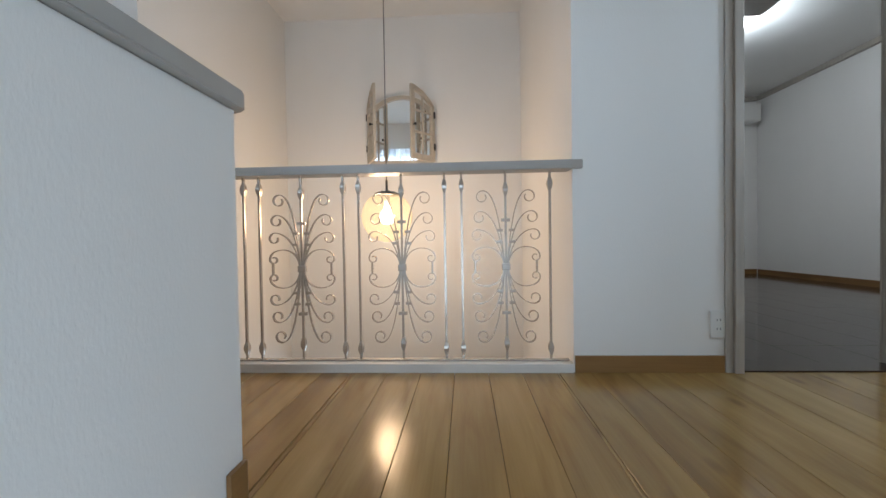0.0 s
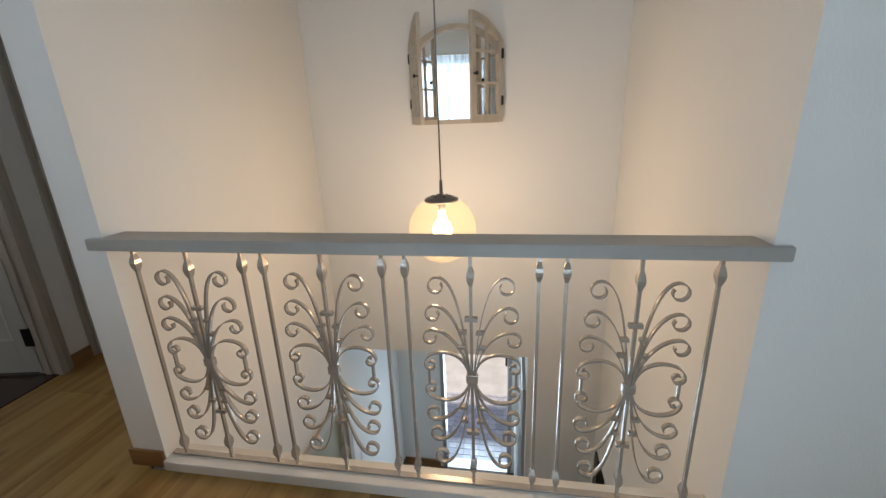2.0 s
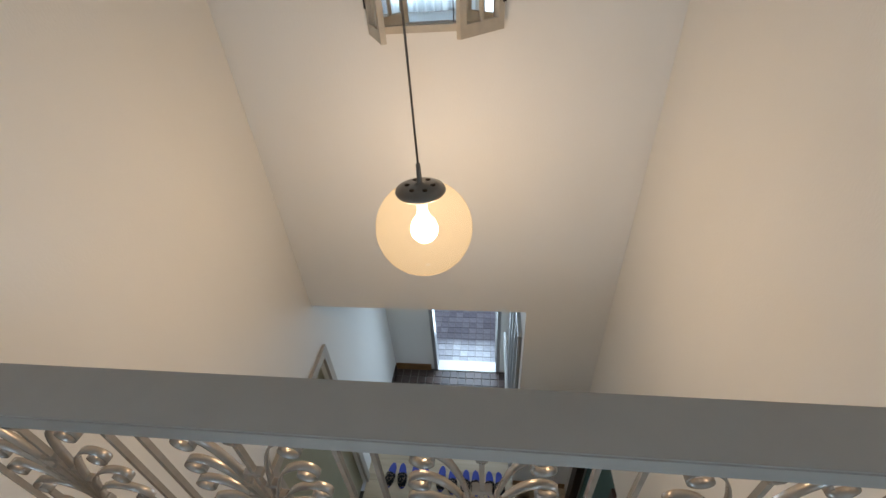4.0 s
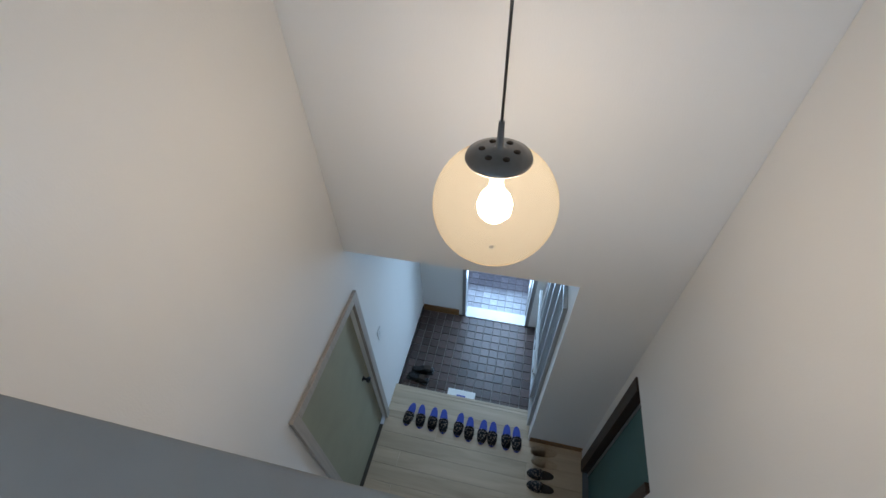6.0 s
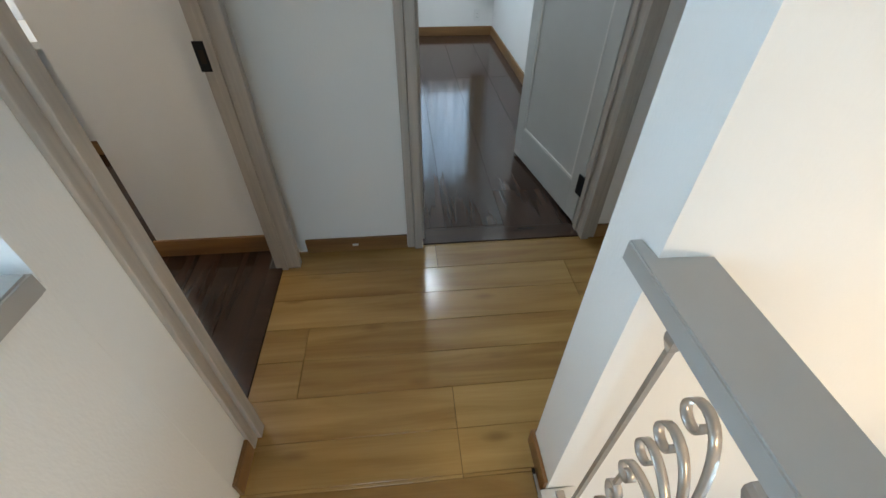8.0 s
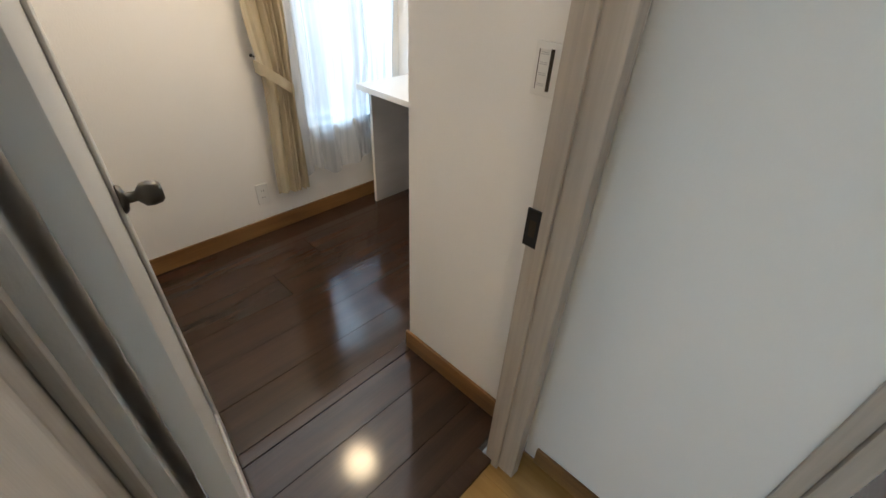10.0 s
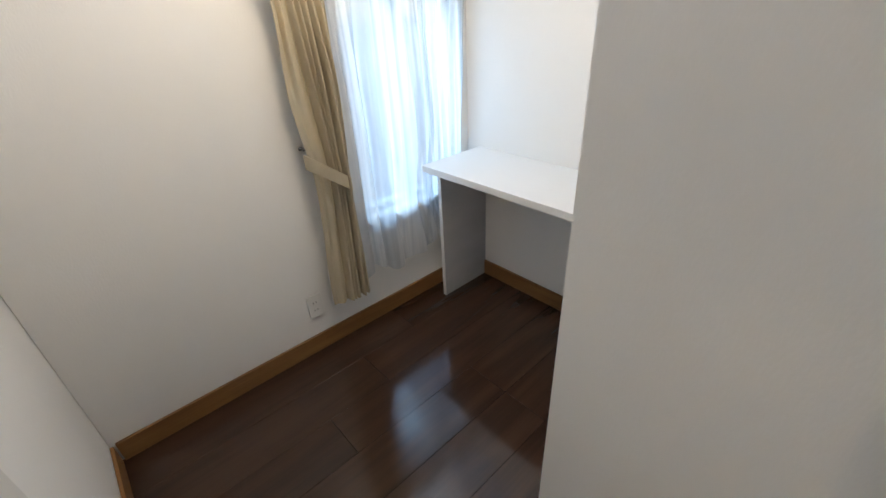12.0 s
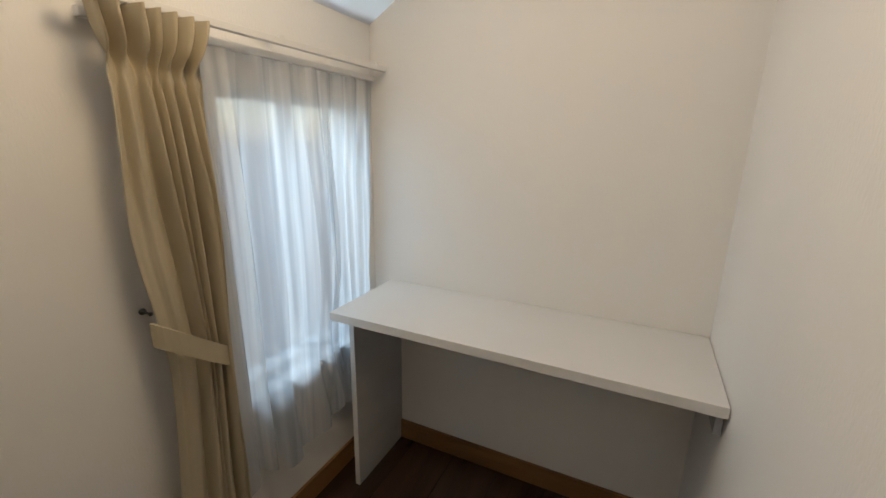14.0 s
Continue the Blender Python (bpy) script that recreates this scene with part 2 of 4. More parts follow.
M_CONC = mat("garden_paving", (0.42, 0.41, 0.38), 0.85, var=0.15, scale=4, bump=0.3, bump_scale=40)
M_GROUND = mat("earth", (0.12, 0.10, 0.07), 0.9, var=0.3, scale=3)
M_LEAF = mat("leaf_green", (0.07, 0.17, 0.035), 0.5, var=0.4, scale=9)
M_STONE = mat("garden_stone", (0.33, 0.32, 0.29), 0.85, var=0.2, scale=8, bump=0.4, bump_scale=30)
M_EXT = mat("exterior_stucco", (0.60, 0.57, 0.52), 0.9, var=0.06, scale=3, bump=0.4, bump_scale=60)
M_BLUE = mat("blue_terry", (0.05, 0.075, 0.34), 0.9, var=0.1, scale=60, bump=0.4, bump_scale=300)
M_BEIGE = mat("beige_felt", (0.45, 0.36, 0.25), 0.9, var=0.1, scale=60)
M_SHOE = mat("black_leather", (0.012, 0.012, 0.013), 0.25, var=0.2, scale=30)


def floral(name):
    m = mat(name, (0.02, 0.02, 0.025), 0.8)
    n, l = m.node_tree.nodes, m.node_tree.links
    co = n.new("ShaderNodeTexCoord")
    v = n.new("ShaderNodeTexVoronoi")
    v.inputs["Scale"].default_value = 55
    l.new(co.outputs["Object"], v.inputs["Vector"])
    r = n.new("ShaderNodeValToRGB")
    e = r.color_ramp.elements
    e[0].position, e[0].color = 0.30, (0.35, 0.27, 0.20, 1)
    e[1].position, e[1].color = 0.42, (0.015, 0.016, 0.02, 1)
    l.new(v.outputs["Distance"], r.inputs[0])
    l.new(r.outputs[0], n["Principled BSDF"].inputs["Base Color"])
    return m


M_FLORAL = floral("floral_cloth")

# ---- mesh helpers ----


def bm_box(bm, x0, y0, z0, x1, y1, z1, bevel=0.0, m=None):
    r = bmesh.ops.create_cube(bm, size=1.0)
    vs = r["verts"]
    bmesh.ops.scale(bm, vec=(abs(x1 - x0), abs(y1 - y0), abs(z1 - z0)), verts=vs)
    bmesh.ops.translate(bm, vec=((x0 + x1) / 2, (y0 + y1) / 2, (z0 + z1) / 2), verts=vs)
    if bevel:
        es = list({e for v in vs for e in v.link_edges})
        out = bmesh.ops.bevel(bm, geom=es, offset=bevel, segments=2, affect='EDGES', profile=0.6)
        vs = list({v for f in out["faces"] for v in f.verts} | {v for v in vs if v.is_valid})
    if m is not None:
        bmesh.ops.transform(bm, matrix=m, verts=vs)
    return vs


def bm_revolve(bm, profile, seg=24, m=None):
    """A turned shape: (radius, height) from bottom to top."""
    rings, made = [], []
    for r, z in profile:
        ring = [bm.verts.new((r * math.cos(2 * math.pi * i / seg), r * math.sin(2 * math.pi * i / seg), z)) for i in range(seg)]
        rings.append(ring)
        made += ring
    for a, b in zip(rings, rings[1:]):
        for i in range(seg):
            j = (i + 1) % seg
            bm.faces.new((a[i], a[j], b[j], b[i])).smooth = True
    for ring, flip in ((rings[0], True), (rings[-1], False)):
        if math.hypot(*ring[0].co.xy) > 1e-5:
            bm.faces.new(list(reversed(ring)) if flip else ring)
    if m is not None:
        bmesh.ops.transform(bm, matrix=m, verts=made)
    return made


def finish(bm, name, material, smooth=False):
    me = bpy.data.meshes.new(name)
    bmesh.ops.recalc_face_normals(bm, faces=bm.faces)
    if smooth:
        for f in bm.faces:
            f.smooth = True
    bm.to_mesh(me)
    bm.free()
    me.materials.append(material)
    return me


def part(name, bm, material, parent, label="", smooth=False):
    ob = new(name, finish(bm, name, material, smooth))
    ob.parent = parent
    if label:
        tagged(ob, label)
    return ob


def share(name, mesh, parent, m):
    ob = new(name, mesh)
    ob.parent = parent
    ob.matrix_basis = m
    return ob


def thing(name, label, category, at=(0, 0, 0), group="", kind=""):
    ob = new(name)
    ob.empty_display_size = 0.1
    ob.location = at
    return tagged(ob, label, category, group, kind)


def boxes(name, material, spans, label="", category="", kind="structure", bevel=0.0):
    """One solid setting piece made of butted blocks."""
    bm = bmesh.new()
    for s in spans:
        bm_box(bm, *s, bevel=bevel)
    ob = new(name, finish(bm, name, material))
    return tagged(ob, label, category, kind=kind)


def boxpart(name, material, parent, span, bevel=0.0, label=""):
    bm = bmesh.new()
    bm_box(bm, *span, bevel=bevel)
    return part(name, bm, material, parent, label)

# ---- large structure ----
CZ = 2.48
LOW = -2.835
boxes("wall_void_left", M_WALL, [
    (-1.61, 1.972, -0.86, -1.467, 3.59, CZ), (-1.61, 0.2, -3.05, -1.467, 1.972, -0.25), (-1.61, 1.972, -3.05, -1.467, 2.68, -0.86),
    (-1.61, 3.50, -3.05, -1.467, 3.59, -0.86), (-1.61, 3.59, -3.05, -1.467, 5.05, -0.43)],
    "white textured wallpaper wall beside the stair void", "wall")
boxes("wall_void_far", M_WALL, [(-1.61, 3.592, -0.427, 0.65, 3.71, CZ), (0.0, 3.592, -3.05, 0.65, 3.71, -0.427)],
      "white wall of the void above the entrance opening", "wall")
boxes("wall_void_right", M_WALL, [
    (0.52, 1.965, -1.13, 0.65, 3.59, CZ), (0.52, 0.2, -3.05, 0.65, 1.965, -0.25), (0.52, 1.965, -3.05, 0.65, 2.80, -1.13), (0.52, 3.50, -3.05, 0.65, 3.59, -1.13)],
    "white wall of the void lit warm by the pendant", "wall")
boxes("wall_landing", M_WALL, [(0.65, 1.965, 0, 1.201, 2.095, CZ), (1.201, 1.965, 2.069, 1.989, 2.095, CZ), (1.989, 1.965, 0, 2.6, 2.095, CZ)],
      "white wall with a doorway beside the railing", "wall")
boxes("wall_study_door", M_WALL, [(-2.60, 1.0, 0, -2.529, 1.085, CZ), (-2.529, 1.0, 2.069, -1.706, 1.085, CZ), (-1.706, 1.0, 0, -1.54, 1.085, CZ)],
      "white wall with the study doorway", "wall")
boxes("wall_closet", M_WALL, [(-3.80, 0.475, 0, -2.70, 1.083, CZ), (-2.70, 0.458, 0, -2.632, 1.083, CZ)], "white partition block between hall and desk nook", "wall")
boxes("wall_study_west", M_WALL, [(-3.80, -0.93, 0, -3.665, 0.475, CZ)], "white wall behind the built-in desk", "wall")
boxes("wall_study_window", M_WALL, [
    (-3.663, -0.93, 0, -1.772, -0.79, 0.56), (-3.663, -0.93, 1.50, -1.772, -0.79, 1.80), (-3.663, -0.93, 0.56, -3.60, -0.79, 1.50),
    (-2.98, -0.93, 0.56, -1.772, -0.79, 1.50)], "white wall with a curtained window", "wall")
boxes("wall_study_east", M_WALL, [(-1.77, -0.93, 0, -1.542, 0.998, CZ)], "white wall behind the open study door", "wall")
boxes("wall_bedroom_doors", M_WALL, [
    (-2.72, 1.087, 0, -2.60, 1.641, CZ), (-2.72, 1.641, 2.069, -2.60, 2.509, CZ), (-2.72, 2.509, 0, -2.60, 2.696, CZ),
    (-2.72, 2.696, 2.069, -2.60, 3.509, CZ), (-2.72, 3.509, 0, -2.60, 3.80, CZ)], "white hall wall with two doorways", "wall")
boxes("wall_hall_end", M_WALL, [(-2.598, 3.712, 0, -1.612, 3.83, CZ)], "white wall closing the hall", "wall")
boxes("wall_bedroom", M_WALL, [
    (-6.2, 1.087, 0, -2.722, 1.20, CZ), (-6.2, 2.68, 0, -2.722, 2.735, CZ), (-6.32, 1.087, 0, -6.202, 2.735, 0.66), (-6.32, 1.087, 1.90, -6.202, 2.735, CZ),
    (-6.32, 1.087, 0.66, -6.202, 1.45, 1.90), (-6.32, 2.52, 0.66, -6.202, 2.735, 1.90)], "white walls of the small bedroom", "wall")
boxes("wall_back_room", M_WALL, [(-4.95, 2.737, 0, -4.80, 6.2, CZ), (-4.80, 6.08, 0, -2.60, 6.2, CZ), (-2.72, 3.832, 0, -2.60, 6.078, CZ)],
      "white walls of the air-conditioned back room", "wall")
boxes("wall_large_room", M_WALL, [(4.63, 1.965, 0, 4.76, 6.98, 2.75), (0.65, 6.85, 0, 4.628, 6.98, 2.75), (2.602, 1.965, 0, 4.628, 2.095, 2.75), (0.652, 3.712, 0, 0.78, 6.848, 2.75),
      (0.652, 2.097, 0, 0.78, 3.59, 2.75)], "pale walls of the large room", "wall")
boxes("wall_stair", M_WALL, [
    (-1.54, 0.30, 0.947, -0.487, 0.42, 1.0), (-1.54, 0.30, 1.0, -1.42, 0.42, 2.0), (-0.58, 0.30, 1.0, -0.487, 0.42, 2.0), (-1.54, 0.30, 2.0, -0.487, 0.42, CZ),
    (-0.60, -1.22, -3.05, -0.487, 0.298, CZ), (-0.60, 0.298, -3.05, -0.487, 1.03, -0.002), (-0.485, -1.22, -3.05, 0.45, -1.10, -0.35), (-0.485, -1.22, 0.95, 0.45, -1.10, CZ), (-0.485, -1.22, -0.35, -0.42, -1.10, 0.95), (0.38, -1.22, -0.35, 0.45, -1.10, 0.95), (0.452, -1.22, -3.05, 0.57, 0.298, CZ), (0.572, 0.18, 0, 2.6, 0.298, CZ),
    (2.602, 0.18, 0, 2.72, 1.963, 1.0), (2.602, 0.18, 2.0, 2.72, 1.963, CZ), (2.602, 0.18, 1.0, 2.72, 0.65, 2.0), (2.602, 1.55, 1.0, 2.72, 1.963, 2.0)], "white walls round the staircase", "wall")


def prism(bm, outline, z0, z1):
    lo = [bm.verts.new((x, y, z0)) for x, y in outline]
    hi = [bm.verts.new((x, y, z1)) for x, y in outline]
    bm.faces.new(list(reversed(lo)))
    bm.faces.new(hi)
    n = len(outline)
    for i in range(n):
        bm.faces.new((lo[i], lo[(i + 1) % n], hi[(i + 1) % n], hi[i]))


parapet = thing("parapet", "low white papered stair wall with a grey painted cap", "half wall", kind="structure")
bm = bmesh.new()
prism(bm, [(-1.538, 0.42), (-0.487, 0.42), (-0.487, 1.03), (-1.5395, 1.0848)], 0.0, 0.903)
part("wall_body", bm, M_WALL, parapet)
bm = bmesh.new()
corner = [(-0.462 - 0.035 + 0.035 * math.cos(a), 1.058 - 0.035 + 0.035 * math.sin(a)) for a in [i * math.pi / 16 for i in range(9)]]
prism(bm, [(-1.515, 0.422), (-0.462, 0.422)] + corner + [(-1.515, 1.110)], 0.905, 0.945)
bmesh.ops.bevel(bm, geom=[e for e in bm.edges if abs(e.verts[0].co.z - e.verts[1].co.z) < 1e-5], offset=0.004, segments=2, affect='EDGES')
part("cap", bm, M_RAIL, parapet, "smooth grey painted cap board")

boxes("ceiling_hall", M_CEIL, [(-2.6, 0.30, CZ, 2.6, 3.83, CZ + 0.1), (-0.6, -1.22, CZ, 0.57, 0.298, CZ + 0.1)], "plain pale ceiling", "ceiling")
boxes("ceiling_bedroom", M_CEIL, [(-6.32, 1.087, CZ, -2.602, 2.735, CZ + 0.1)], "plain pale bedroom ceiling", "ceiling")
boxes("ceiling_back_room", M_CEIL, [(-4.95, 2.737, CZ, -2.602, 6.2, CZ + 0.1)], "plain pale back room ceiling", "ceiling")
boxes("ceiling_large_room", M_CEIL, [(0.652, 2.097, 2.75, 4.76, 6.98, 2.85)], "plain pale large room ceiling", "ceiling")
bm = bmesh.new()
vs = [bm.verts.new(p) for p in ((-3.8, -0.93, 1.695), (-1.54, -0.93, 1.695), (-1.54, 0.37, CZ), (-3.8, 0.37, CZ), (-3.8, 1.083, CZ), (-1.54, 1.083, CZ))]
bm.faces.new((vs[0], vs[3], vs[2], vs[1]))
bm.faces.new((vs[3], vs[4], vs[5], vs[2]))
bmesh.ops.solidify(bm, geom=bm.faces[:], thickness=-0.1)
tagged(new("ceiling_study", finish(bm, "ceiling_study", M_CEIL)), "sloping white attic ceiling over the study", "ceiling", kind="structure")
boxes("ceiling_ground", M_CEIL, [(-1.467, 0.2, -0.27, 0.52, 1.955, -0.02), (-1.467, 3.71, -0.43, 0.0, 5.05, -0.33)], "plain ground floor ceiling", "ceiling")

# floors: a dark bed under the boards
floor_hall = boxes("floor_hall", M_JOINT, [(-2.6, 1.03, -0.06, -1.54, 3.71, -0.012), (-1.538, 1.06, -0.06, -0.487, 1.955, -0.012), (-0.485, 0.955, -0.06, 0.45, 1.955, -0.012), (0.452, 0.30, -0.06, 2.6, 1.963, -0.012)],
                   "honey-coloured oak floorboards of the upper landing", "floor")
floor_study = boxes("floor_study", M_JOINT, [(-3.663, -0.79, -0.06, -1.772, 0.473, -0.012), (-2.63, 0.475, -0.06, -1.772, 0.968, -0.012)],
                    "dark brown polished floorboards of the study", "floor")
floor_bed = boxes("floor_bedroom", M_JOINT, [(-6.2, 1.20, -0.06, -2.72, 2.68, -0.012)], "dark polished bedroom floorboards", "floor")
floor_back = boxes("floor_back_room", M_JOINT, [(-4.80, 2.737, -0.06, -2.72, 6.08, -0.012)], "dark polished back room floorboards", "floor")
floor_large = boxes("floor_large_room", M_JOINT, [(0.78, 2.095, -0.06, 4.63, 6.85, -0.012), (0.652, 3.59, -0.06, 0.78, 3.712, -0.012)], "dark grey-brown large room floorboards", "floor")
floor_low = boxes("floor_ground", M_JOINT, [(-1.467, 0.2, -3.05, 0.52, 3.59, LOW - 0.012), (-1.467, 3.59, -3.05, 0.0, 3.855, LOW - 0.012)], "pale wooden ground floor hall", "floor")
floor_porch = boxes("floor_entrance", M_GROUT, [(-1.467, 3.857, -3.1, 0.0, 5.05, -3.008)], "brown quarry tiles of the sunken entrance", "floor")
floor_door = boxes("floor_porch", M_GROUT, [(-1.9, 5.05, -3.14, 0.9, 6.6, -3.03)], "pale brown porch tiles outside the door", "floor")

# ---- camera-side woodwork: casings, thresholds, baseboards ----


def casing(name, axis, at, face, lo, hi, top, depth, label, side=1, inner=True):
    """Door casing: two stepped uprights and a head round an opening lo..hi; at: wall face, depth: wall thickness."""
    root = thing(name, label, "door casing", kind="structure")

    def block(nm, u0, u1, z0, z1, v0, v1):
        s = (u0, v0, z0, u1, v1, z1) if axis == 0 else (v0, u0, z0, v1, u1, z1)
        s = (min(s[0], s[3]), min(s[1], s[4]), min(s[2], s[5]), max(s[0], s[3]), max(s[1], s[4]), max(s[2], s[5]))
        bm = bmesh.new()
        bm_box(bm, *s, bevel=0.003)
        part(nm, bm, M_TRIM, root)
    out = at + side * 0.026
    out2 = at + side * 0.014
    back = at - side * (depth + 0.014)
    for a, b, c in ((lo, -1, "jamb"), (hi, 1, "jamb")):
        block(c, a, a + b * 0.038, 0.0, top + 0.038, at - side * (depth - 0.001), out)
        block("outer_moulding", a + b * 0.039, a + b * 0.072, 0.0, top + 0.072, at + side * 0.0005, out2)
        block("door_stop", a - b * 0.0005, a - b * 0.012, 0.0, top, at - side * depth * 0.32, at - side * depth * 0.62)
        if inner:
            block("inner_moulding", a + b * 0.001, a + b * 0.072, 0.0, top + 0.072, at - side * (depth + 0.0005), back)
    block("head", lo, hi, top, top + 0.038, at - side * (depth - 0.001), out)
    block("head_moulding", lo - 0.038, hi + 0.038, top + 0.039, top + 0.072, at + side * 0.0005, out2)
    return root


casing("door_casing", 0, 1.085, 1, -2.49, -1.745, 2.03, 0.085, "greige wood-grain casing of the study doorway", inner=False)
casing("door_casing", 1, -2.60, 1, 1.68, 2.47, 2.03, 0.12, "greige wood-grain casing of the bedroom doorway")
casing("door_casing", 1, -2.60, 1, 2.735, 3.47, 2.03, 0.12, "greige wood-grain casing of the back room doorway")
casing("door_casing", 0, 1.965, 1, 1.24, 1.95, 2.03, 0.13, "greige wood-grain casing of the large room doorway", side=-1)


def strip(name, material, span, label, category, kind="structure", bevel=0.002):
    bm = bmesh.new()
    bm_box(bm, *span, bevel=bevel)
    return tagged(new(name, finish(bm, name, material)), label, category, kind=kind)


for s in ((-2.489, 0.968, -0.011, -1.746, 1.030, 0.006), (-2.70, 1.683, -0.011, -2.60, 2.467, 0.006), (-2.70, 2.738, -0.011, -2.60, 3.467, 0.006), (1.243, 1.966, -0.011, 1.947, 2.093, 0.006)):
    strip("threshold", M_DARKY, s, "dark brown wooden door threshold strip", "threshold")

BASES = [
    (-2.599, 1.13, -2.587, 1.606, 1), (-2.599, 2.544, -2.587, 2.661, 1), (-2.599, 3.544, -2.587, 3.71, 1), (-1.670, 1.086, -1.541, 1.098, 0), (-1.623, 1.975, -1.611, 3.70, 1),
    (-1.622, 1.960, -1.470, 1.971, 0), (0.524, 1.953, 1.166, 1.964, 0), (-0.486, 0.96, -0.474, 1.03, 1),
    (-3.650, -0.789, -1.79, -0.777, 0), (-3.664, -0.776, -3.652, 0.472, 1), (-2.631, 0.446, -2.619, 0.985, 1), (-3.65, 0.462, -2.702, 0.474, 0), (-1.784, -0.776, -1.772, 0.25, 1),
    (-6.199, 1.21, -6.187, 2.67, 1), (-6.185, 2.667, -2.79, 2.679, 0), (-6.185, 1.201, -2.80, 1.213, 0), (-4.799, 2.75, -4.787, 6.07, 1),
    (0.79, 6.837, 4.61, 6.849, 0), (4.617, 2.10, 4.629, 6.83, 1), (0.012, 3.58, 0.51, 3.591, 2)]
for x0, y0, x1, y1, k in BASES:
    z = LOW if k == 2 else 0.0
    strip("baseboard", M_BASEY if k == 1 else M_BASE, (x0, y0, z, x1, y1, z + (0.075 if y0 > 1.0 and x0 > -2.61 else 0.092)), "brown wood-grain baseboard along the wall foot", "baseboard")
strip("baseboard", M_BASE, (-1.455, 5.03, -3.005, -0.99, 5.048, -2.90), "brown wooden skirting beside the front door", "baseboard")
strip("baseboard", M_DARKWOOD, (-1.466, 3.87, -3.005, -1.452, 5.025, -2.92), "dark skirting along the sunken entrance", "baseboard")

# ---- stairs ----
stairs = thing("staircase", "brown wooden stairs climbing to the landing", "stairs", kind="structure")
for i in range(9):
    y1 = 0.953 - 0.222 * i
    z = -0.19 * (i + 1)
    boxpart("tread", M_OAK, stairs, (-0.484, y1 - 0.245, z - 0.03, 0.449, y1 - 0.012, z), 0.006)
    boxpart("riser", M_SILL, stairs, (-0.484, y1 - 0.012, z + 0.001, 0.449, y1, z + 0.159), 0.0)
boxpart("nosing", M_OAK, stairs, (-0.484, 0.93, -0.03, 0.449, 0.985, 0.001), 0.008)

# ---- railing ----
RY = 2.003
railing = thing("railing", "painted wrought-iron scroll railing with a broad grey handrail", "railing", (0, 0, 0))
bm = bmesh.new()
prism(bm, [(-1.512, 1.948), (0.563, 1.948), (0.563, 1.970), (0.519, 1.970), (0.519, 2.056), (-1.466, 2.056), (-1.466, 1.970), (-1.512, 1.970)], 0.906, 0.945)
bmesh.ops.bevel(bm, geom=bm.edges[:], offset=0.003, segments=2, affect='EDGES')
part("handrail", bm, M_RAIL, railing, "broad grey painted handrail board")
boxpart("base_board", M_SILL, railing, (-1.465, 1.951, -0.27, 0.518, 2.056, 0.040), 0.004, "white painted kerb board")
boxpart("base_bar", M_IRON, railing, (-1.455, 1.992, 0.041, 0.508, 2.016, 0.049), 0.001)


def strip_mesh(name, pts, half, thick):
    """A flat bar bent along pts (x, z), lying across y."""
    bm = bmesh.new()
    rows = []
    n = len(pts)
    for i, (x, z) in enumerate(pts):
        a, b = pts[max(i - 1, 0)], pts[min(i + 1, n - 1)]
        d = Vector((b[0] - a[0], b[1] - a[1])).normalized()
        nx, nz = -d.y * thick / 2, d.x * thick / 2
        rows.append([bm.verts.new(p) for p in ((x + nx, -half, z + nz), (x + nx, half, z + nz), (x - nx, half, z - nz), (x - nx, -half, z - nz))])
    for a, b in zip(rows, rows[1:]):
        for i in range(4):
            j = (i + 1) % 4
            bm.faces.new((a[i], a[j], b[j], b[i])).smooth = i in (0, 2)
    bm.faces.new(rows[0])
    bm.faces.new(list(reversed(rows[-1])))
    return finish(bm, name, M_IRON)


def scroll_points(foot, mid, tip_x, top, r, turns):
    p0, p1 = Vector((foot, 0.0)), Vector((foot + mid, top * 0.62))
    cx = tip_x - r
    p3 = Vector((cx, top))
    p2 = Vector((cx - min(0.055, cx * 0.75), top))
    pts = []
    for i in range(15):
        t = i / 14
        q = p0 * (1 - t) ** 3 + p1 * (3 * t * (1 - t) ** 2) + p2 * (3 * t * t * (1 - t)) + p3 * t ** 3
        pts.append((q.x, q.y))
    n = int(18 * turns)
    for i in range(1, n + 1):
        a = math.pi / 2 - 2 * math.pi * turns * i / n
        rr = r * (1 - 0.55 * i / n)
        pts.append((cx + rr * math.cos(a), top - r + r * 0.0 + rr * math.sin(a) + (r - rr) * 0.25))
    return pts


SCROLLS = [(0.004, 0.022, 0.136, 0.348, 0.032, 0.85), (0.007, 0.014, 0.148, 0.253, 0.031, 0.85), (0.010, 0.008, 0.158, 0.170, 0.030, 0.80)]


def heart_points():
    """The middle scroll: a wide bow that turns down at its tip and curls back inwards."""
    pts = []
    for (p0, p1, p2, p3) in (((0.010, 0.004), (0.012, 0.050), (0.040, 0.088), (0.088, 0.090)), ((0.088, 0.090), (0.128, 0.090), (0.154, 0.072), (0.154, 0.044))):
        for i in range(10):
            t = i / 10
            pts.append(tuple(p0[k] * (1 - t) ** 3 + 3 * p1[k] * t * (1 - t) ** 2 + 3 * p2[k] * t * t * (1 - t) + p3[k] * t ** 3 for k in (0, 1)))
    for i in range(19):
        a, rr = -2 * math.pi * 0.85 * i / 18, 0.020 * (1 - 0.5 * i / 18)
        pts.append((0.134 + rr * math.cos(a), 0.044 + rr * math.sin(a)))
    return pts


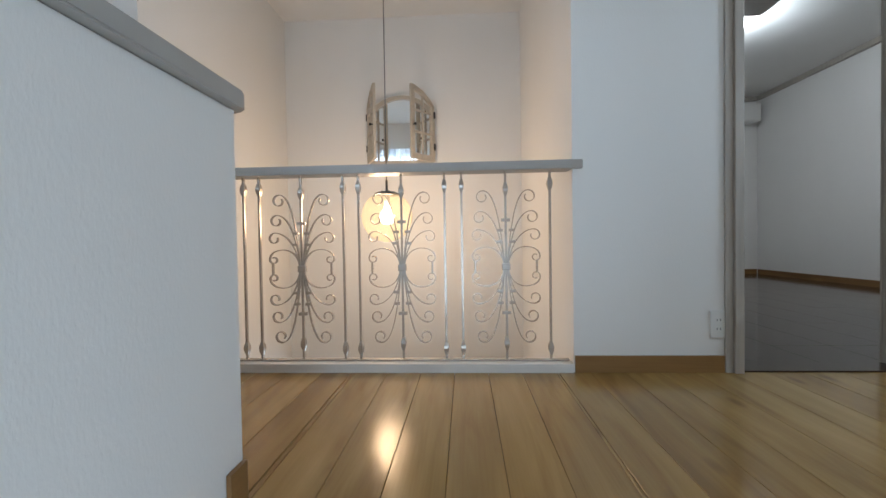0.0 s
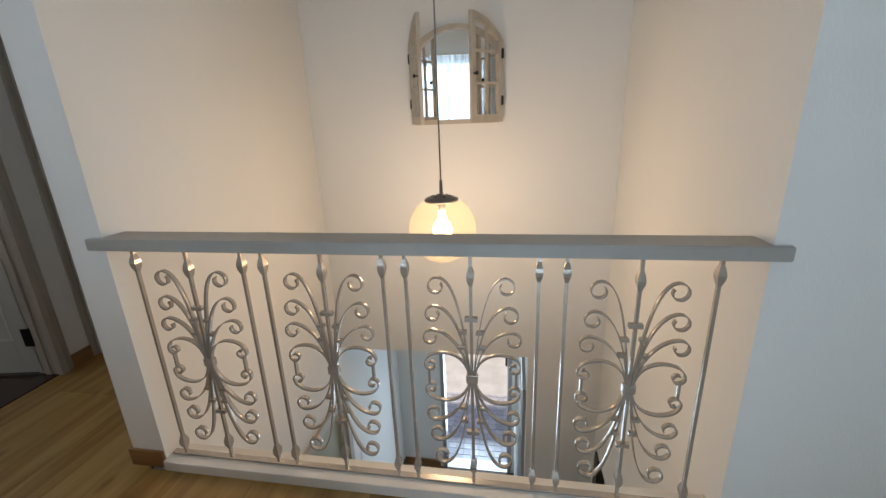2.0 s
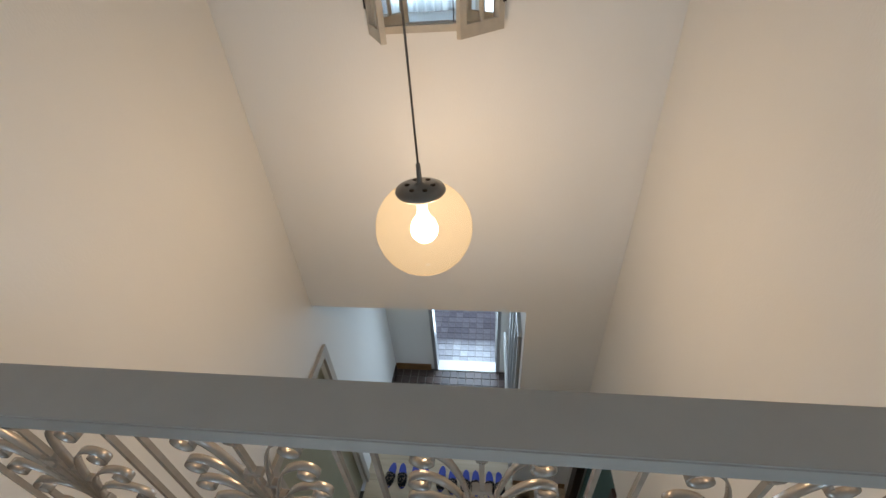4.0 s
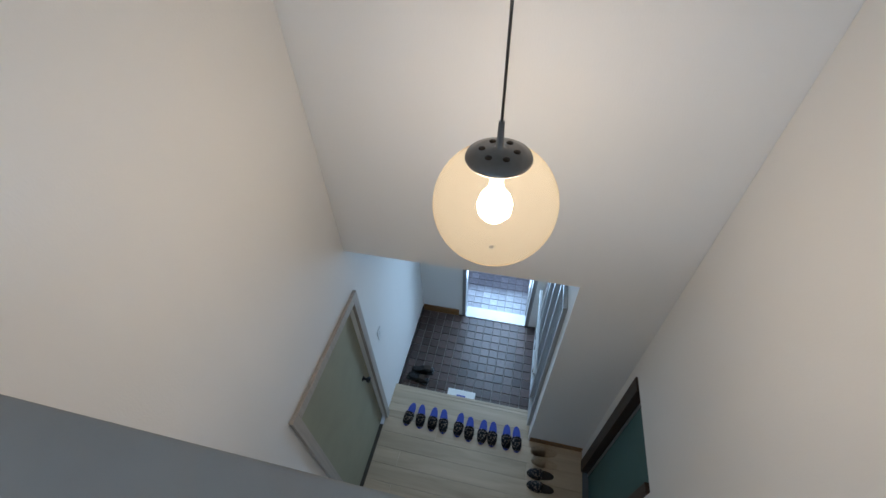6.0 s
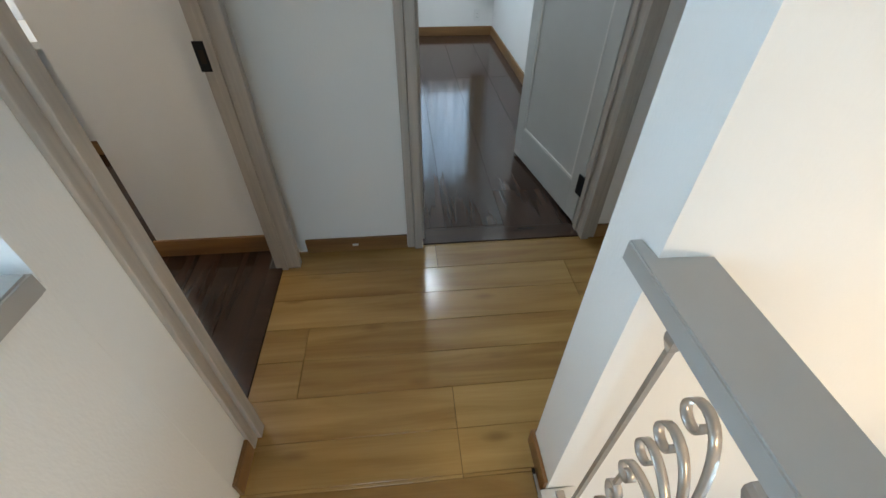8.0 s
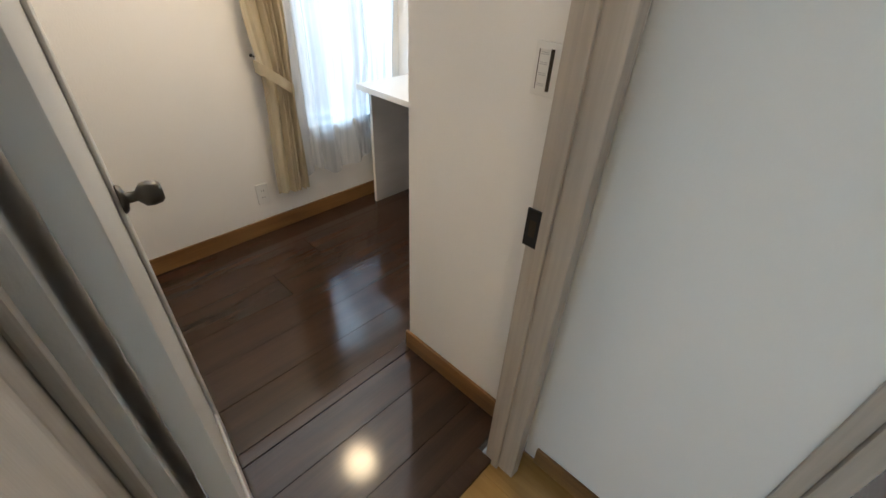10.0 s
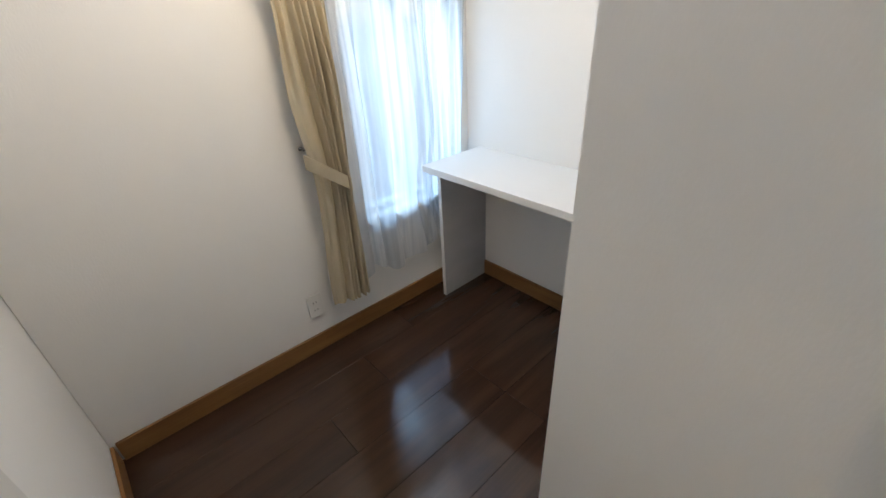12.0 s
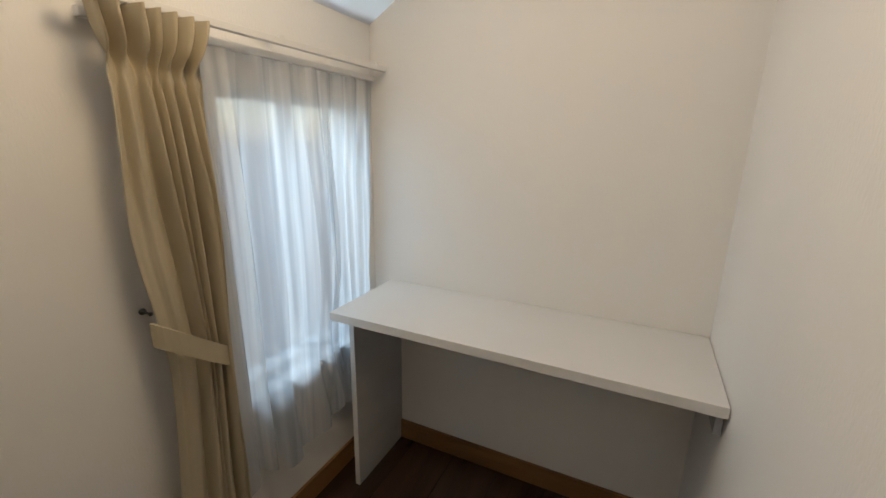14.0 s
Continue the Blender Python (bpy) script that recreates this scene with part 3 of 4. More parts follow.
scroll_meshes = []
for pts in [scroll_points(*sp) for sp in SCROLLS] + [heart_points()]:
    row = []
    for sx in (1, -1):
        for sz in (1, -1):
            row.append(strip_mesh("scroll", [(sx * x, sz * z) for x, z in pts], 0.0088, 0.0036))
    scroll_meshes.append(row)


def bar_mesh(name, z0, z1, knots):
    bm = bmesh.new()
    zs = [z0]
    for k in knots:
        zs += [k - 0.032, k - 0.024, k - 0.012, k, k + 0.012, k + 0.024, k + 0.032]
    zs.append(z1)
    rows = []
    for z in zs:
        w = 0.0048
        for k in knots:
            d = abs(z - k)
            if d < 0.033:
                w = 0.0044 + 0.0068 * max(0.0, math.cos(d / 0.033 * math.pi / 2)) ** 1.1
        rows.append([bm.verts.new(p) for p in ((-w, -w * 1.25, z), (w, -w * 1.25, z), (w, w * 1.25, z), (-w, w * 1.25, z))])
    for a, b in zip(rows, rows[1:]):
        for i in range(4):
            j = (i + 1) % 4
            bm.faces.new((a[i], a[j], b[j], b[i]))
    bm.faces.new(list(reversed(rows[0])))
    bm.faces.new(rows[-1])
    return finish(bm, name, M_IRON)


side_bar, mid_bar = bar_mesh("baluster", 0.049, 0.907, (0.848, 0.100)), bar_mesh("baluster", 0.049, 0.907, (0.828, 0.122))
bm = bmesh.new()
bm_box(bm, -0.020, -0.009, -0.007, 0.020, 0.009, 0.007, 0.0015)
tie_wide = finish(bm, "clasp", M_IRON)
bm = bmesh.new()
bm_box(bm, -0.012, -0.009, -0.006, 0.012, 0.009, 0.006, 0.0015)
tie_small = finish(bm, "clasp", M_IRON)
bm = bmesh.new()
bm_box(bm, -0.019, -0.011, -0.015, 0.019, 0.011, 0.015, 0.003)
collar_mesh = finish(bm, "collar", M_IRON)
bm = bmesh.new()
bm_box(bm, -0.004, -0.007, -0.026, 0.004, 0.007, 0.026, 0.0015)
link_mesh = finish(bm, "link", M_IRON)
ZC = 0.474
for x0 in (-1.198, -0.7235, -0.2505, 0.2275):
    for dx in (-0.2, 0.2):
        share("baluster", side_bar, railing, Matrix.Translation((x0 + dx, RY, 0)))
    share("baluster", mid_bar, railing, Matrix.Translation((x0, RY, 0)))
    for row in scroll_meshes:
        for me in row:
            share("scroll", me, railing, Matrix.Translation((x0, RY, ZC)))
    share("collar", collar_mesh, railing, Matrix.Translation((x0, RY, ZC)))
    for sx in (-1, 1):
        share("link", link_mesh, railing, Matrix.Translation((x0 + sx * 0.140, RY, ZC)))
    for s in (1, -1):
        share("clasp", tie_wide, railing, Matrix.Translation((x0, RY, ZC + s * 0.212)))
        for k in (1, -1):
            share("clasp", tie_small, railing, Matrix.Translation((x0 + k * 0.026, RY, ZC + s * 0.166)))
            share("clasp", tie_small, railing, Matrix.Translation((x0 + k * 0.030, RY, ZC + s * 0.113)))

# ---- pendant lamp ----
LX, LYY, LZ = -0.468, 2.81, 0.76
pendant = thing("pendant_lamp", "ribbed amber glass globe pendant, lit, on a long thin rod", "pendant lamp", (LX, LYY, LZ))
R = 0.166
bm = bmesh.new()
prof = []
N = 64
for i in range(N + 1):
    a = -1.52 + (math.pi / 2 - 0.46 + 1.52) * i / N
    rr = R + 0.0009 * (1 if i % 2 else -1)
    prof.append((rr * math.cos(a), rr * math.sin(a)))
rings = []
for r, z in prof:
    rings.append([bm.verts.new((r * math.cos(2 * math.pi * i / 48), r * math.sin(2 * math.pi * i / 48), z)) for i in range(48)])
for a, b in zip(rings, rings[1:]):
    for i in range(48):
        bm.faces.new((a[i], a[(i + 1) % 48], b[(i + 1) % 48], b[i])).smooth = True
globe = part("globe", bm, M_GLOBE, pendant, "ribbed amber glass globe, open below")
globe.visible_shadow = False
bm = bmesh.new()
bm_revolve(bm, [(0.0, -0.052), (0.030, -0.045), (0.045, -0.025), (0.048, 0.0), (0.040, 0.026), (0.022, 0.05), (0.018, 0.07), (0.0, 0.07)], 24)
part("bulb", bm, M_BULB, pendant, "glowing warm bulb").visible_shadow = False
bm = bmesh.new()
bm_revolve(bm, [(0.0, 0.071), (0.019, 0.071), (0.021, 0.139), (0.0, 0.139)], 20)
part("socket", bm, M_WHITE, pendant).visible_shadow = False
bm = bmesh.new()
bm_revolve(bm, [(0.0, 0.140), (0.080, 0.140), (0.083, 0.145), (0.080, 0.153), (0.055, 0.163), (0.020, 0.168), (0.009, 0.175), (0.007, 0.24), (0.0, 0.24)], 40)
capm = part("cap", bm, M_CAP, pendant, "dark perforated metal cap")
for i in range(6):
    a = i * math.pi / 3
    bm = bmesh.new()
    bm_revolve(bm, [(0.0, 0.0), (0.0085, 0.0), (0.0085, 0.0025), (0.0, 0.003)], 12, Matrix.Translation((0.042 * math.cos(a), 0.042 * math.sin(a), 0.164)) @ pose(0, 0, 0, 0, 0, 0))
    part("vent_hole", bm, M_JOINT, capm)
bm = bmesh.new()
bm_revolve(bm, [(0.0035, 0.24), (0.0035, CZ - LZ - 0.03), (0.0, CZ - LZ - 0.03)], 10)
part("cord", bm, M_CAP, pendant, "thin grey cord")
bm = bmesh.new()
bm_revolve(bm, [(0.0, CZ - LZ - 0.035), (0.05, CZ - LZ - 0.03), (0.055, CZ - LZ - 0.001), (0.0, CZ - LZ - 0.001)], 24)
part("ceiling_rose", bm, M_WHITE, pendant)

# ---- arched mirror with open shutters ----
MX0, MX1, MZ0, MZS, MZT = -0.745, -0.212, 1.246, 1.685, 1.815
MC, MH = (MX0 + MX1) / 2, (MX1 - MX0) / 2
mirror = thing("shuttered_mirror", "arched antique-white mirror with two open six-pane shutters", "mirror", (MC, 3.591, 0))


def arch_z(u):
    """Height of the arch at u from the middle, -1 to 1."""
    rise = MZT - MZS
    rad = (MH * MH + rise * rise) / (2 * rise)
    return MZT - rad + math.sqrt(rad * rad - (u * MH) ** 2)


def band(bm, inner, outer, y0, y1, closed=False):
    n = len(inner)
    quads = []
    for a, b in zip(inner, outer):
        quads.append([bm.verts.new((a[0], y0, a[1])), bm.verts.new((b[0], y0, b[1])), bm.verts.new((b[0], y1, b[1])), bm.verts.new((a[0], y1, a[1]))])
    for i in range(n - 1 if not closed else n):
        a, b = quads[i], quads[(i + 1) % n]
        for k in range(4):
            bm.faces.new((a[k], a[(k + 1) % 4], b[(k + 1) % 4], b[k]))
    if not closed:
        bm.faces.new(quads[0])
        bm.faces.new(list(reversed(quads[-1])))


def arch_line(inset):
    pts = [(-MH + inset, MZ0 + inset)]
    for i in range(17):
        u = -1 + i / 8
        pts.append((u * (MH - inset), arch_z(u) - inset))
    pts.append((MH - inset, MZ0 + inset))
    return pts


bm = bmesh.new()
band(bm, arch_line(0.028), arch_line(0.0), -0.030, -0.001, closed=True)
part("mirror_frame", bm, M_FRAMEW, mirror, "worn antique-white arched frame")
bm = bmesh.new()
pl = arch_line(0.0275)
front, rear = [bm.verts.new((x, -0.012, z)) for x, z in pl], [bm.verts.new((x, -0.003, z)) for x, z in pl]
bm.faces.new(front)
bm.faces.new(list(reversed(rear)))
for i in range(len(pl)):
    j = (i + 1) % len(pl)
    bm.faces.new((front[i], rear[i], rear[j], front[j]))
part("mirror_glass", bm, M_MIRROR, mirror, "silvered mirror glass")


def shutter(side, angle):
    """One shutter hinged at the frame's side: stiles, rails, bars and panes; local x runs from the hinge to the free edge."""
    w = MH - 0.006
    hinge = Matrix.Translation((side * MH, -0.031, 0)) @ Matrix.Rotation(radians(side * angle), 4, 'Z') @ Matrix.Scale(-side, 4, (1, 0, 0))
    zt = lambda x: arch_z(1 - x / MH) + 0.02

    def bmpart(name, outline, y0, y1, material, parent):
        bm = bmesh.new()
        a = [bm.verts.new((x, y0, z)) for x, z in outline]
        b = [bm.verts.new((x, y1, z)) for x, z in outline]
        bm.faces.new(a)
        bm.faces.new(list(reversed(b)))
        for i in range(len(a)):
            j = (i + 1) % len(a)
            bm.faces.new((a[i], b[i], b[j], a[j]))
        bmesh.ops.transform(bm, matrix=hinge, verts=bm.verts[:])
        return part(name, bm, material, parent)
    s = 0.034
    sh = bmpart("shutter", [(0, MZ0 + 0.004), (s, MZ0 + 0.004), (s, zt(s)), (0, zt(0))], -0.022, 0, M_FRAMEW, mirror)
    bmpart("stile", [(w - s, MZ0 + 0.004), (w, MZ0 + 0.004), (w, zt(w)), (w - s, zt(w - s))], -0.022, 0, M_FRAMEW, sh)
    bmpart("rail", [(s, MZ0 + 0.004), (w - s, MZ0 + 0.004), (w - s, MZ0 + 0.05), (s, MZ0 + 0.05)], -0.021, -0.001, M_FRAMEW, sh)
    bmpart("rail", [(s, zt(s) - 0.04), ((w) / 2, zt(w / 2) - 0.04), (w - s, zt(w - s) - 0.04), (w - s, zt(w - s)), (w / 2, zt(w / 2)), (s, zt(s))], -0.021, -0.001, M_FRAMEW, sh)
    bmpart("glazing_bar", [(w / 2 - 0.007, MZ0 + 0.05), (w / 2 + 0.007, MZ0 + 0.05), (w / 2 + 0.007, zt(w / 2) - 0.04), (w / 2 - 0.007, zt(w / 2) - 0.04)], -0.018, -0.004, M_FRAMEW, sh)
    for z in (MZ0 + 0.215, MZ0 + 0.385):
        bmpart("glazing_bar", [(s, z), (w - s, z), (w - s, z + 0.014), (s, z + 0.014)], -0.0175, -0.0045, M_FRAMEW, sh)
    bm = bmesh.new()
    bm_revolve(bm, [(0.0, 0.0), (0.006, 0.0), (0.005, 0.012), (0.011, 0.018), (0.011, 0.026), (0.0, 0.03)], 14, hinge @ Matrix.Translation((w - s / 2, -0.022, MZ0 + 0.27)) @ pose(0, 0, 0, 90, 0, 0))
    part("knob", bm, M_BLACK, sh, "black knob")
    for z in (MZ0 + 0.1, MZ0 + 0.36):
        bm = bmesh.new()
        bm_box(bm, -0.004, -0.028, z, 0.012, 0.004, z + 0.055, 0.001, hinge)
        part("hinge", bm, M_BLACK, sh)


shutter(-1, 66)
shutter(1, 51)

# ---- panel doors ----


def panel_door(name, w, h, material, label, panels, moulding, knob_mat, knob_at, groups=""):
    """A leaf hinged at local x = 0, from x = 0 to w, y 0 to -0.034, with recessed panels on both sides."""
    root = thing(name, label, "door")
    boxpart("hinge_stile", material, root, (0, -0.034, 0.006, 0.09, 0, h), 0.002)
    boxpart("lock_stile", material, root, (w - 0.09, -0.034, 0.006, w, 0, h), 0.002)
    edges = [0.006]
    for a, b in panels:
        edges += [a, b]
    edges.append(h)
    for a, b in zip(edges[::2], edges[1::2]):
        boxpart("cross_rail", material, root, (0.0905, -0.0338, a, w - 0.0905, -0.0002, b), 0.002)
    for a, b in panels:
        boxpart("panel", material, root, (0.0905, -0.024, a + 0.0005, w - 0.0905, -0.010, b - 0.0005), 0.0)
        for yy0, yy1 in ((-0.0335, -0.0245), (-0.0095, -0.0005)):
            bm = bmesh.new()
            for s in ((0.091, yy0, a, 0.104, yy1, b), (w - 0.104, yy0, a, w - 0.091, yy1, b), (0.1042, yy0, a, w - 0.1042, yy1, a + 0.013), (0.1042, yy0, b - 0.013, w - 0.1042, yy1, b)):
                bm_box(bm, *s, bevel=0.004)
            part("panel_moulding", bm, moulding, root)
    for sgn, y in ((1, 0.0), (-1, -0.034)):
        bm = bmesh.new()
        bm_revolve(bm, [(0.0, 0.0), (0.030, 0.0), (0.031, 0.004), (0.026, 0.010), (0.012, 0.014), (0.011, 0.030), (0.016, 0.034), (0.025, 0.042), (0.027, 0.056), (0.024, 0.072), (0.018, 0.078), (0.0, 0.079)], 28,
                   Matrix.Translation((knob_at[0], y, knob_at[1])) @ pose(0, 0, 0, -90 * sgn, 0, 0))
        part("knob", bm, knob_mat, root, "dark round door knob")
    for z in (0.22, h - 0.22):
        bm = bmesh.new()
        bm_box(bm, -0.020, -0.041, z - 0.052, 0.032, 0.007, z + 0.052, 0.002)
        part("hinge", bm, M_BLACK, root, "black hinge")
    return root


study_door = panel_door("door_study", 0.665, 2.01, M_DOORW, "white panelled study door standing open against the wall", [(0.20, 1.86)], M_DOORW, M_PEWTER, (0.575, 0.94))
study_door.matrix_basis = pose(-1.790, 0.955, 0.012, 0, 0, -97)
bed_door = panel_door("door_bedroom", 0.765, 2.01, M_DOOR, "grey-white panelled bedroom door standing open", [(0.20, 1.86)], M_DOORW, M_BLACK, (0.70, 0.93))
bed_door.matrix_basis = pose(-2.700, 2.463, 0.012, 0, 0, 190.5)

# ---- study furniture ----
desk = thing("desk", "white built-in desk board on a grey panel leg", "desk", (0, 0, 0))
boxpart("desktop", M_DESK, desk, (-3.663, -0.705, 0.744, -3.262, 0.472, 0.775), 0.002, "white laminate desktop")
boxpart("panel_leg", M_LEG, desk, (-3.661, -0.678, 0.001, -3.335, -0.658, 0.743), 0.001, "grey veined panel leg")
boxpart("edge_strip", M_DESK, desk, (-3.334, -0.678, 0.001, -3.331, -0.658, 0.743), 0.0)
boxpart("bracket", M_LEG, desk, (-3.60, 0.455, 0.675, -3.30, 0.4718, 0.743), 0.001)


def folds(name, material, x0, x1, z_top, z_bot, y, amp, count, gather=None, seed=1, parent=None, nz=26, label="", header=False, hem=0.0, crowd=0.0, loose=0.5):
    """A hanging cloth with irregular pleats; gather gives (height, x left, x right) waypoints; crowd draws the pleats to the far edge at the last but one waypoint."""
    rnd = random.Random(seed)
    ph = [rnd.uniform(-0.5, 0.5) for _ in range(count * 2 + 6)]
    deep = [1 + loose * rnd.uniform(-0.8, 0.8) for _ in range(count + 3)]
    nx = count * 14
    bm = bmesh.new()
    grid = []
    for j in range(nz + 1):
        v = j / nz
        z = z_top + (z_bot - z_top) * v
        l, r, pull = x0, x1, 0.0
        if gather:
            for (za, la, ra), (zb, lb, rb) in zip(gather, gather[1:]):
                if zb <= z <= za + 1e-6:
                    k = (za - z) / (za - zb)
                    k = k * k * (3 - 2 * k)
                    l, r = la + (lb - la) * k, ra + (rb - ra) * k
                    break
            zt = gather[-2][0]
            pull = min(1.0, max(0.0, (z_top - 0.12 - z) / (z_top - 0.12 - zt))) if z > zt else 1 - 0.55 * (zt - z) / (zt - z_bot)
        row = []
        for i in range(nx + 1):
            u = i / nx
            warp = loose * 0.30 * (math.sin(2 * math.pi * u * 1.3 + seed) + 0.6 * math.sin(2 * math.pi * u * 3.1 + 2 * seed)) * min(1.0, v * 3) * u * (1 - u) * 4
            w = min(max(u * count + warp, 0.0), count)
            n = int(w)
            a = ph[n] * (1 - w % 1) + ph[n + 1] * (w % 1)
            d = deep[n] * (1 - w % 1) + deep[n + 1] * (w % 1)
            yy = math.sin(2 * math.pi * w + a * 1.4 + a * 0.8 * v) + 0.35 * math.sin(4 * math.pi * w + 3 * a + 1.5 * v)
            k = amp * (0.55 + 0.45 * min(1, v * 4)) * (0.75 + 0.5 * abs(a)) * (1 + (d - 1) * min(1.0, v * 4))
            if header:
                pinch = math.exp(-((v - 0.085) / 0.022) ** 2)
                k = amp * (1.5 if v < 0.085 else min(1.0, 0.45 + (v - 0.085) * 3.2)) * (1 - 0.75 * pinch) * (0.8 + 0.4 * abs(a)) * (1 + (d - 1) * min(1.0, v * 3))
            crease = 0.12 * amp * math.sin(31 * u + 11 * v + 5 * a + seed) * math.sin(4.3 * v + 3 * u + seed) * min(1.0, v * 5)
            sway = 0.010 * math.sin(5.1 * u + 3.0 * v + seed) * v
            pu = 1 - (1 - u) ** (1 + crowd * pull)
            row.append(bm.verts.new((l + (r - l) * pu + sway * 0.6, y + k * yy + crease + sway, z + 0.004 * math.sin(9 * u + seed) * v + hem * v * (math.sin(7.3 * u + 0.8) * 0.6 + 0.4 * math.sin(17 * u + seed)))))
        grid.append(row)
    for a, b in zip(grid, grid[1:]):
        for i in range(nx):
            bm.faces.new((a[i], a[i + 1], b[i + 1], b[i])).smooth = True
    me = bpy.data.meshes.new(name)
    bm.to_mesh(me)
    bm.free()
    me.materials.append(material)
    ob = new(name, me)
    ob.parent = parent
    if label:
        tagged(ob, label)
    return ob


def window_unit(name, axis, at, lo, hi, z0, z1, label):
    """Sash frame with a meeting stile and two panes in a wall opening."""
    root = thing(name, label, "window", kind="structure")

    def blk(nm, u0, u1, a, b, v0, v1, material):
        s = (u0, v0, a, u1, v1, b) if axis == 0 else (v0, u0, a, v1, u1, b)
        bm = bmesh.new()
        bm_box(bm, *s, bevel=0.0015 if material is not M_PANE else 0)
        return part(nm, bm, material, root)
    f = 0.03
    blk("window_frame", lo, lo + f, z0, z1, at - 0.03, at + 0.03, M_WHITE)
    blk("window_frame", hi - f, hi, z0, z1, at - 0.03, at + 0.03, M_WHITE)
    blk("window_frame", lo + f, hi - f, z0, z0 + f, at - 0.03, at + 0.03, M_WHITE)
    blk("window_frame", lo + f, hi - f, z1 - f, z1, at - 0.03, at + 0.03, M_WHITE)
    mid = (lo + hi) / 2
    blk("meeting_stile", mid - 0.018, mid + 0.018, z0 + f, z1 - f, at - 0.02, at + 0.02, M_ALU)
    for a, b in ((lo + f, mid - 0.018), (mid + 0.018, hi - f)):
        p = blk("pane", a, b, z0 + f, z1 - f, at - 0.003, at + 0.003, M_PANE)
        p.visible_shadow = False
    return root


window_unit("window_study", 0, -0.88, -3.60, -2.98, 0.56, 1.50, "white-framed study window behind lace")
strip("window_sill", M_WHITE, (-3.61, -0.845, 0.535, -2.97, -0.775, 0.559), "white window sill board", "window sill")
window_unit("window_stair", 0, 0.34, -1.42, -0.58, 1.0, 2.0, "white-framed stair window behind lace")
# Out of view: added over the stairs to go with the daylight there.
window_unit("added_window_stair_back", 0, -1.16, -0.42, 0.38, -0.35, 0.95, "unseen white-framed window added over the stairs for daylight")
# Unseen end window, added as the opening for the landing daylight.
window_unit("added_window_landing", 1, 2.66, 0.65, 1.55, 1.0, 2.0, "unseen white-framed window added at the landing end for daylight")
window_unit("window_bedroom", 1, -6.27, 1.45, 2.52, 0.66, 1.90, "white-framed bedroom window behind lace")

CY = -0.735
lace = thing("lace_curtain", "white sheer pleated lace curtain, daylight showing through", "curtain", (0, 0, 0))
folds("sheer", M_SHEER, -2.85, -3.37, 1.572, 0.29, CY - 0.020, 0.020, 5, [(1.572, -2.85, -3.37), (0.9, -2.86, -3.40), (0.6, -2.87, -3.36), (0.29, -2.86, -3.42)], seed=4, parent=lace, hem=0.045, nz=48, loose=0.9)
folds("sheer", M_SHEER, -3.36, -3.645, 1.572, 0.31, CY - 0.030, 0.018, 4, [(1.572, -3.35, -3.645), (1.2, -3.33, -3.63), (0.75, -3.36, -3.60), (0.31, -3.31, -3.60)], seed=9, parent=lace, hem=0.03, nz=48, loose=0.9)
drape = thing("drape", "beige pinch-pleated drape gathered in a tie-back", "curtain", (0, 0, 0))
folds("drape_cloth", M_DRAPE, -2.70, -2.97, 1.605, 0.25, CY + 0.025, 0.027, 7, [(1.605, -2.680, -2.930), (1.495, -2.700, -2.895), (1.20, -2.690, -2.895), (0.84, -2.720, -2.875), (0.25, -2.690, -2.885)], seed=2, parent=drape, nz=72, header=True, crowd=0.75, loose=1.2)
bm = bmesh.new()
for k in range(2):
    ring = []
    for i in range(28):
        a = 2 * math.pi * i / 28
        ring.append((0.084 * math.cos(a) - 2.792, 0.040 * math.sin(a) + CY + 0.022))
rows = [[bm.verts.new((x, y, z + 0.8 * (x + 2.792))) for x, y in ring] for z in (0.835, 0.892)]
for i in range(28):
    j = (i + 1) % 28
    bm.faces.new((rows[0][i], rows[0][j], rows[1][j], rows[1][i]))
bmesh.ops.recalc_face_normals(bm, faces=bm.faces[:])
bmesh.ops.solidify(bm, geom=bm.faces[:], thickness=-0.006)
part("tie_back", bm, M_DRAPE, drape, "beige cloth tie-back band")
hook = thing("tieback_hook", "small dark tie-back hook on the wall", "hook", (-2.727, -0.789, 0.965))
bm = bmesh.new()
bm_revolve(bm, [(0.0, 0.0), (0.008, 0.0), (0.008, 0.004), (0.003, 0.006), (0.003, 0.03), (0.005, 0.034), (0.0, 0.036)], 12, pose(0, 0, 0, -90, 0, 0))
part("hook_pin", bm, M_PEWTER, hook)
ctrack = thing("curtain_track", "slim white curtain track under the slope", "curtain track", (0, 0, 0))
boxpart("track", M_WHITE, ctrack, (-3.655, CY - 0.05, 1.577, -2.70, CY - 0.03, 1.597), 0.002)
boxpart("track", M_WHITE, ctrack, (-3.655, CY + 0.005, 1.607, -2.66, CY + 0.025, 1.625), 0.002)
for x in (-3.60, -3.15, -2.72):
    boxpart("bracket", M_WHITE, ctrack, (x - 0.008, -0.789, 1.626, x + 0.008, CY + 0.02, 1.632), 0.001)
lace2 = thing("lace_curtain", "white sheer lace curtain over the stair window", "curtain", (0, 0, 0))
folds("sheer", M_SHEER, -1.50, -0.50, 2.06, 0.96, 0.50, 0.02, 11, seed=12, parent=lace2)
track2 = thing("curtain_track", "white curtain track over the stair window", "curtain track", (0, 0, 0))
boxpart("track", M_WHITE, track2, (-1.53, 0.488, 2.062, -0.49, 0.512, 2.085), 0.002)
boxpart("bracket", M_WHITE, track2, (-1.02, 0.421, 2.066, -1.0, 0.488, 2.08), 0.001)
lace3 = thing("lace_curtain", "white sheer lace curtain over the bedroom window", "curtain", (0, 0, 0))
ob = folds("sheer", M_SHEER, 0, 1.25, 1.95, 0.50, 0, 0.02, 11, seed=15, parent=lace3)
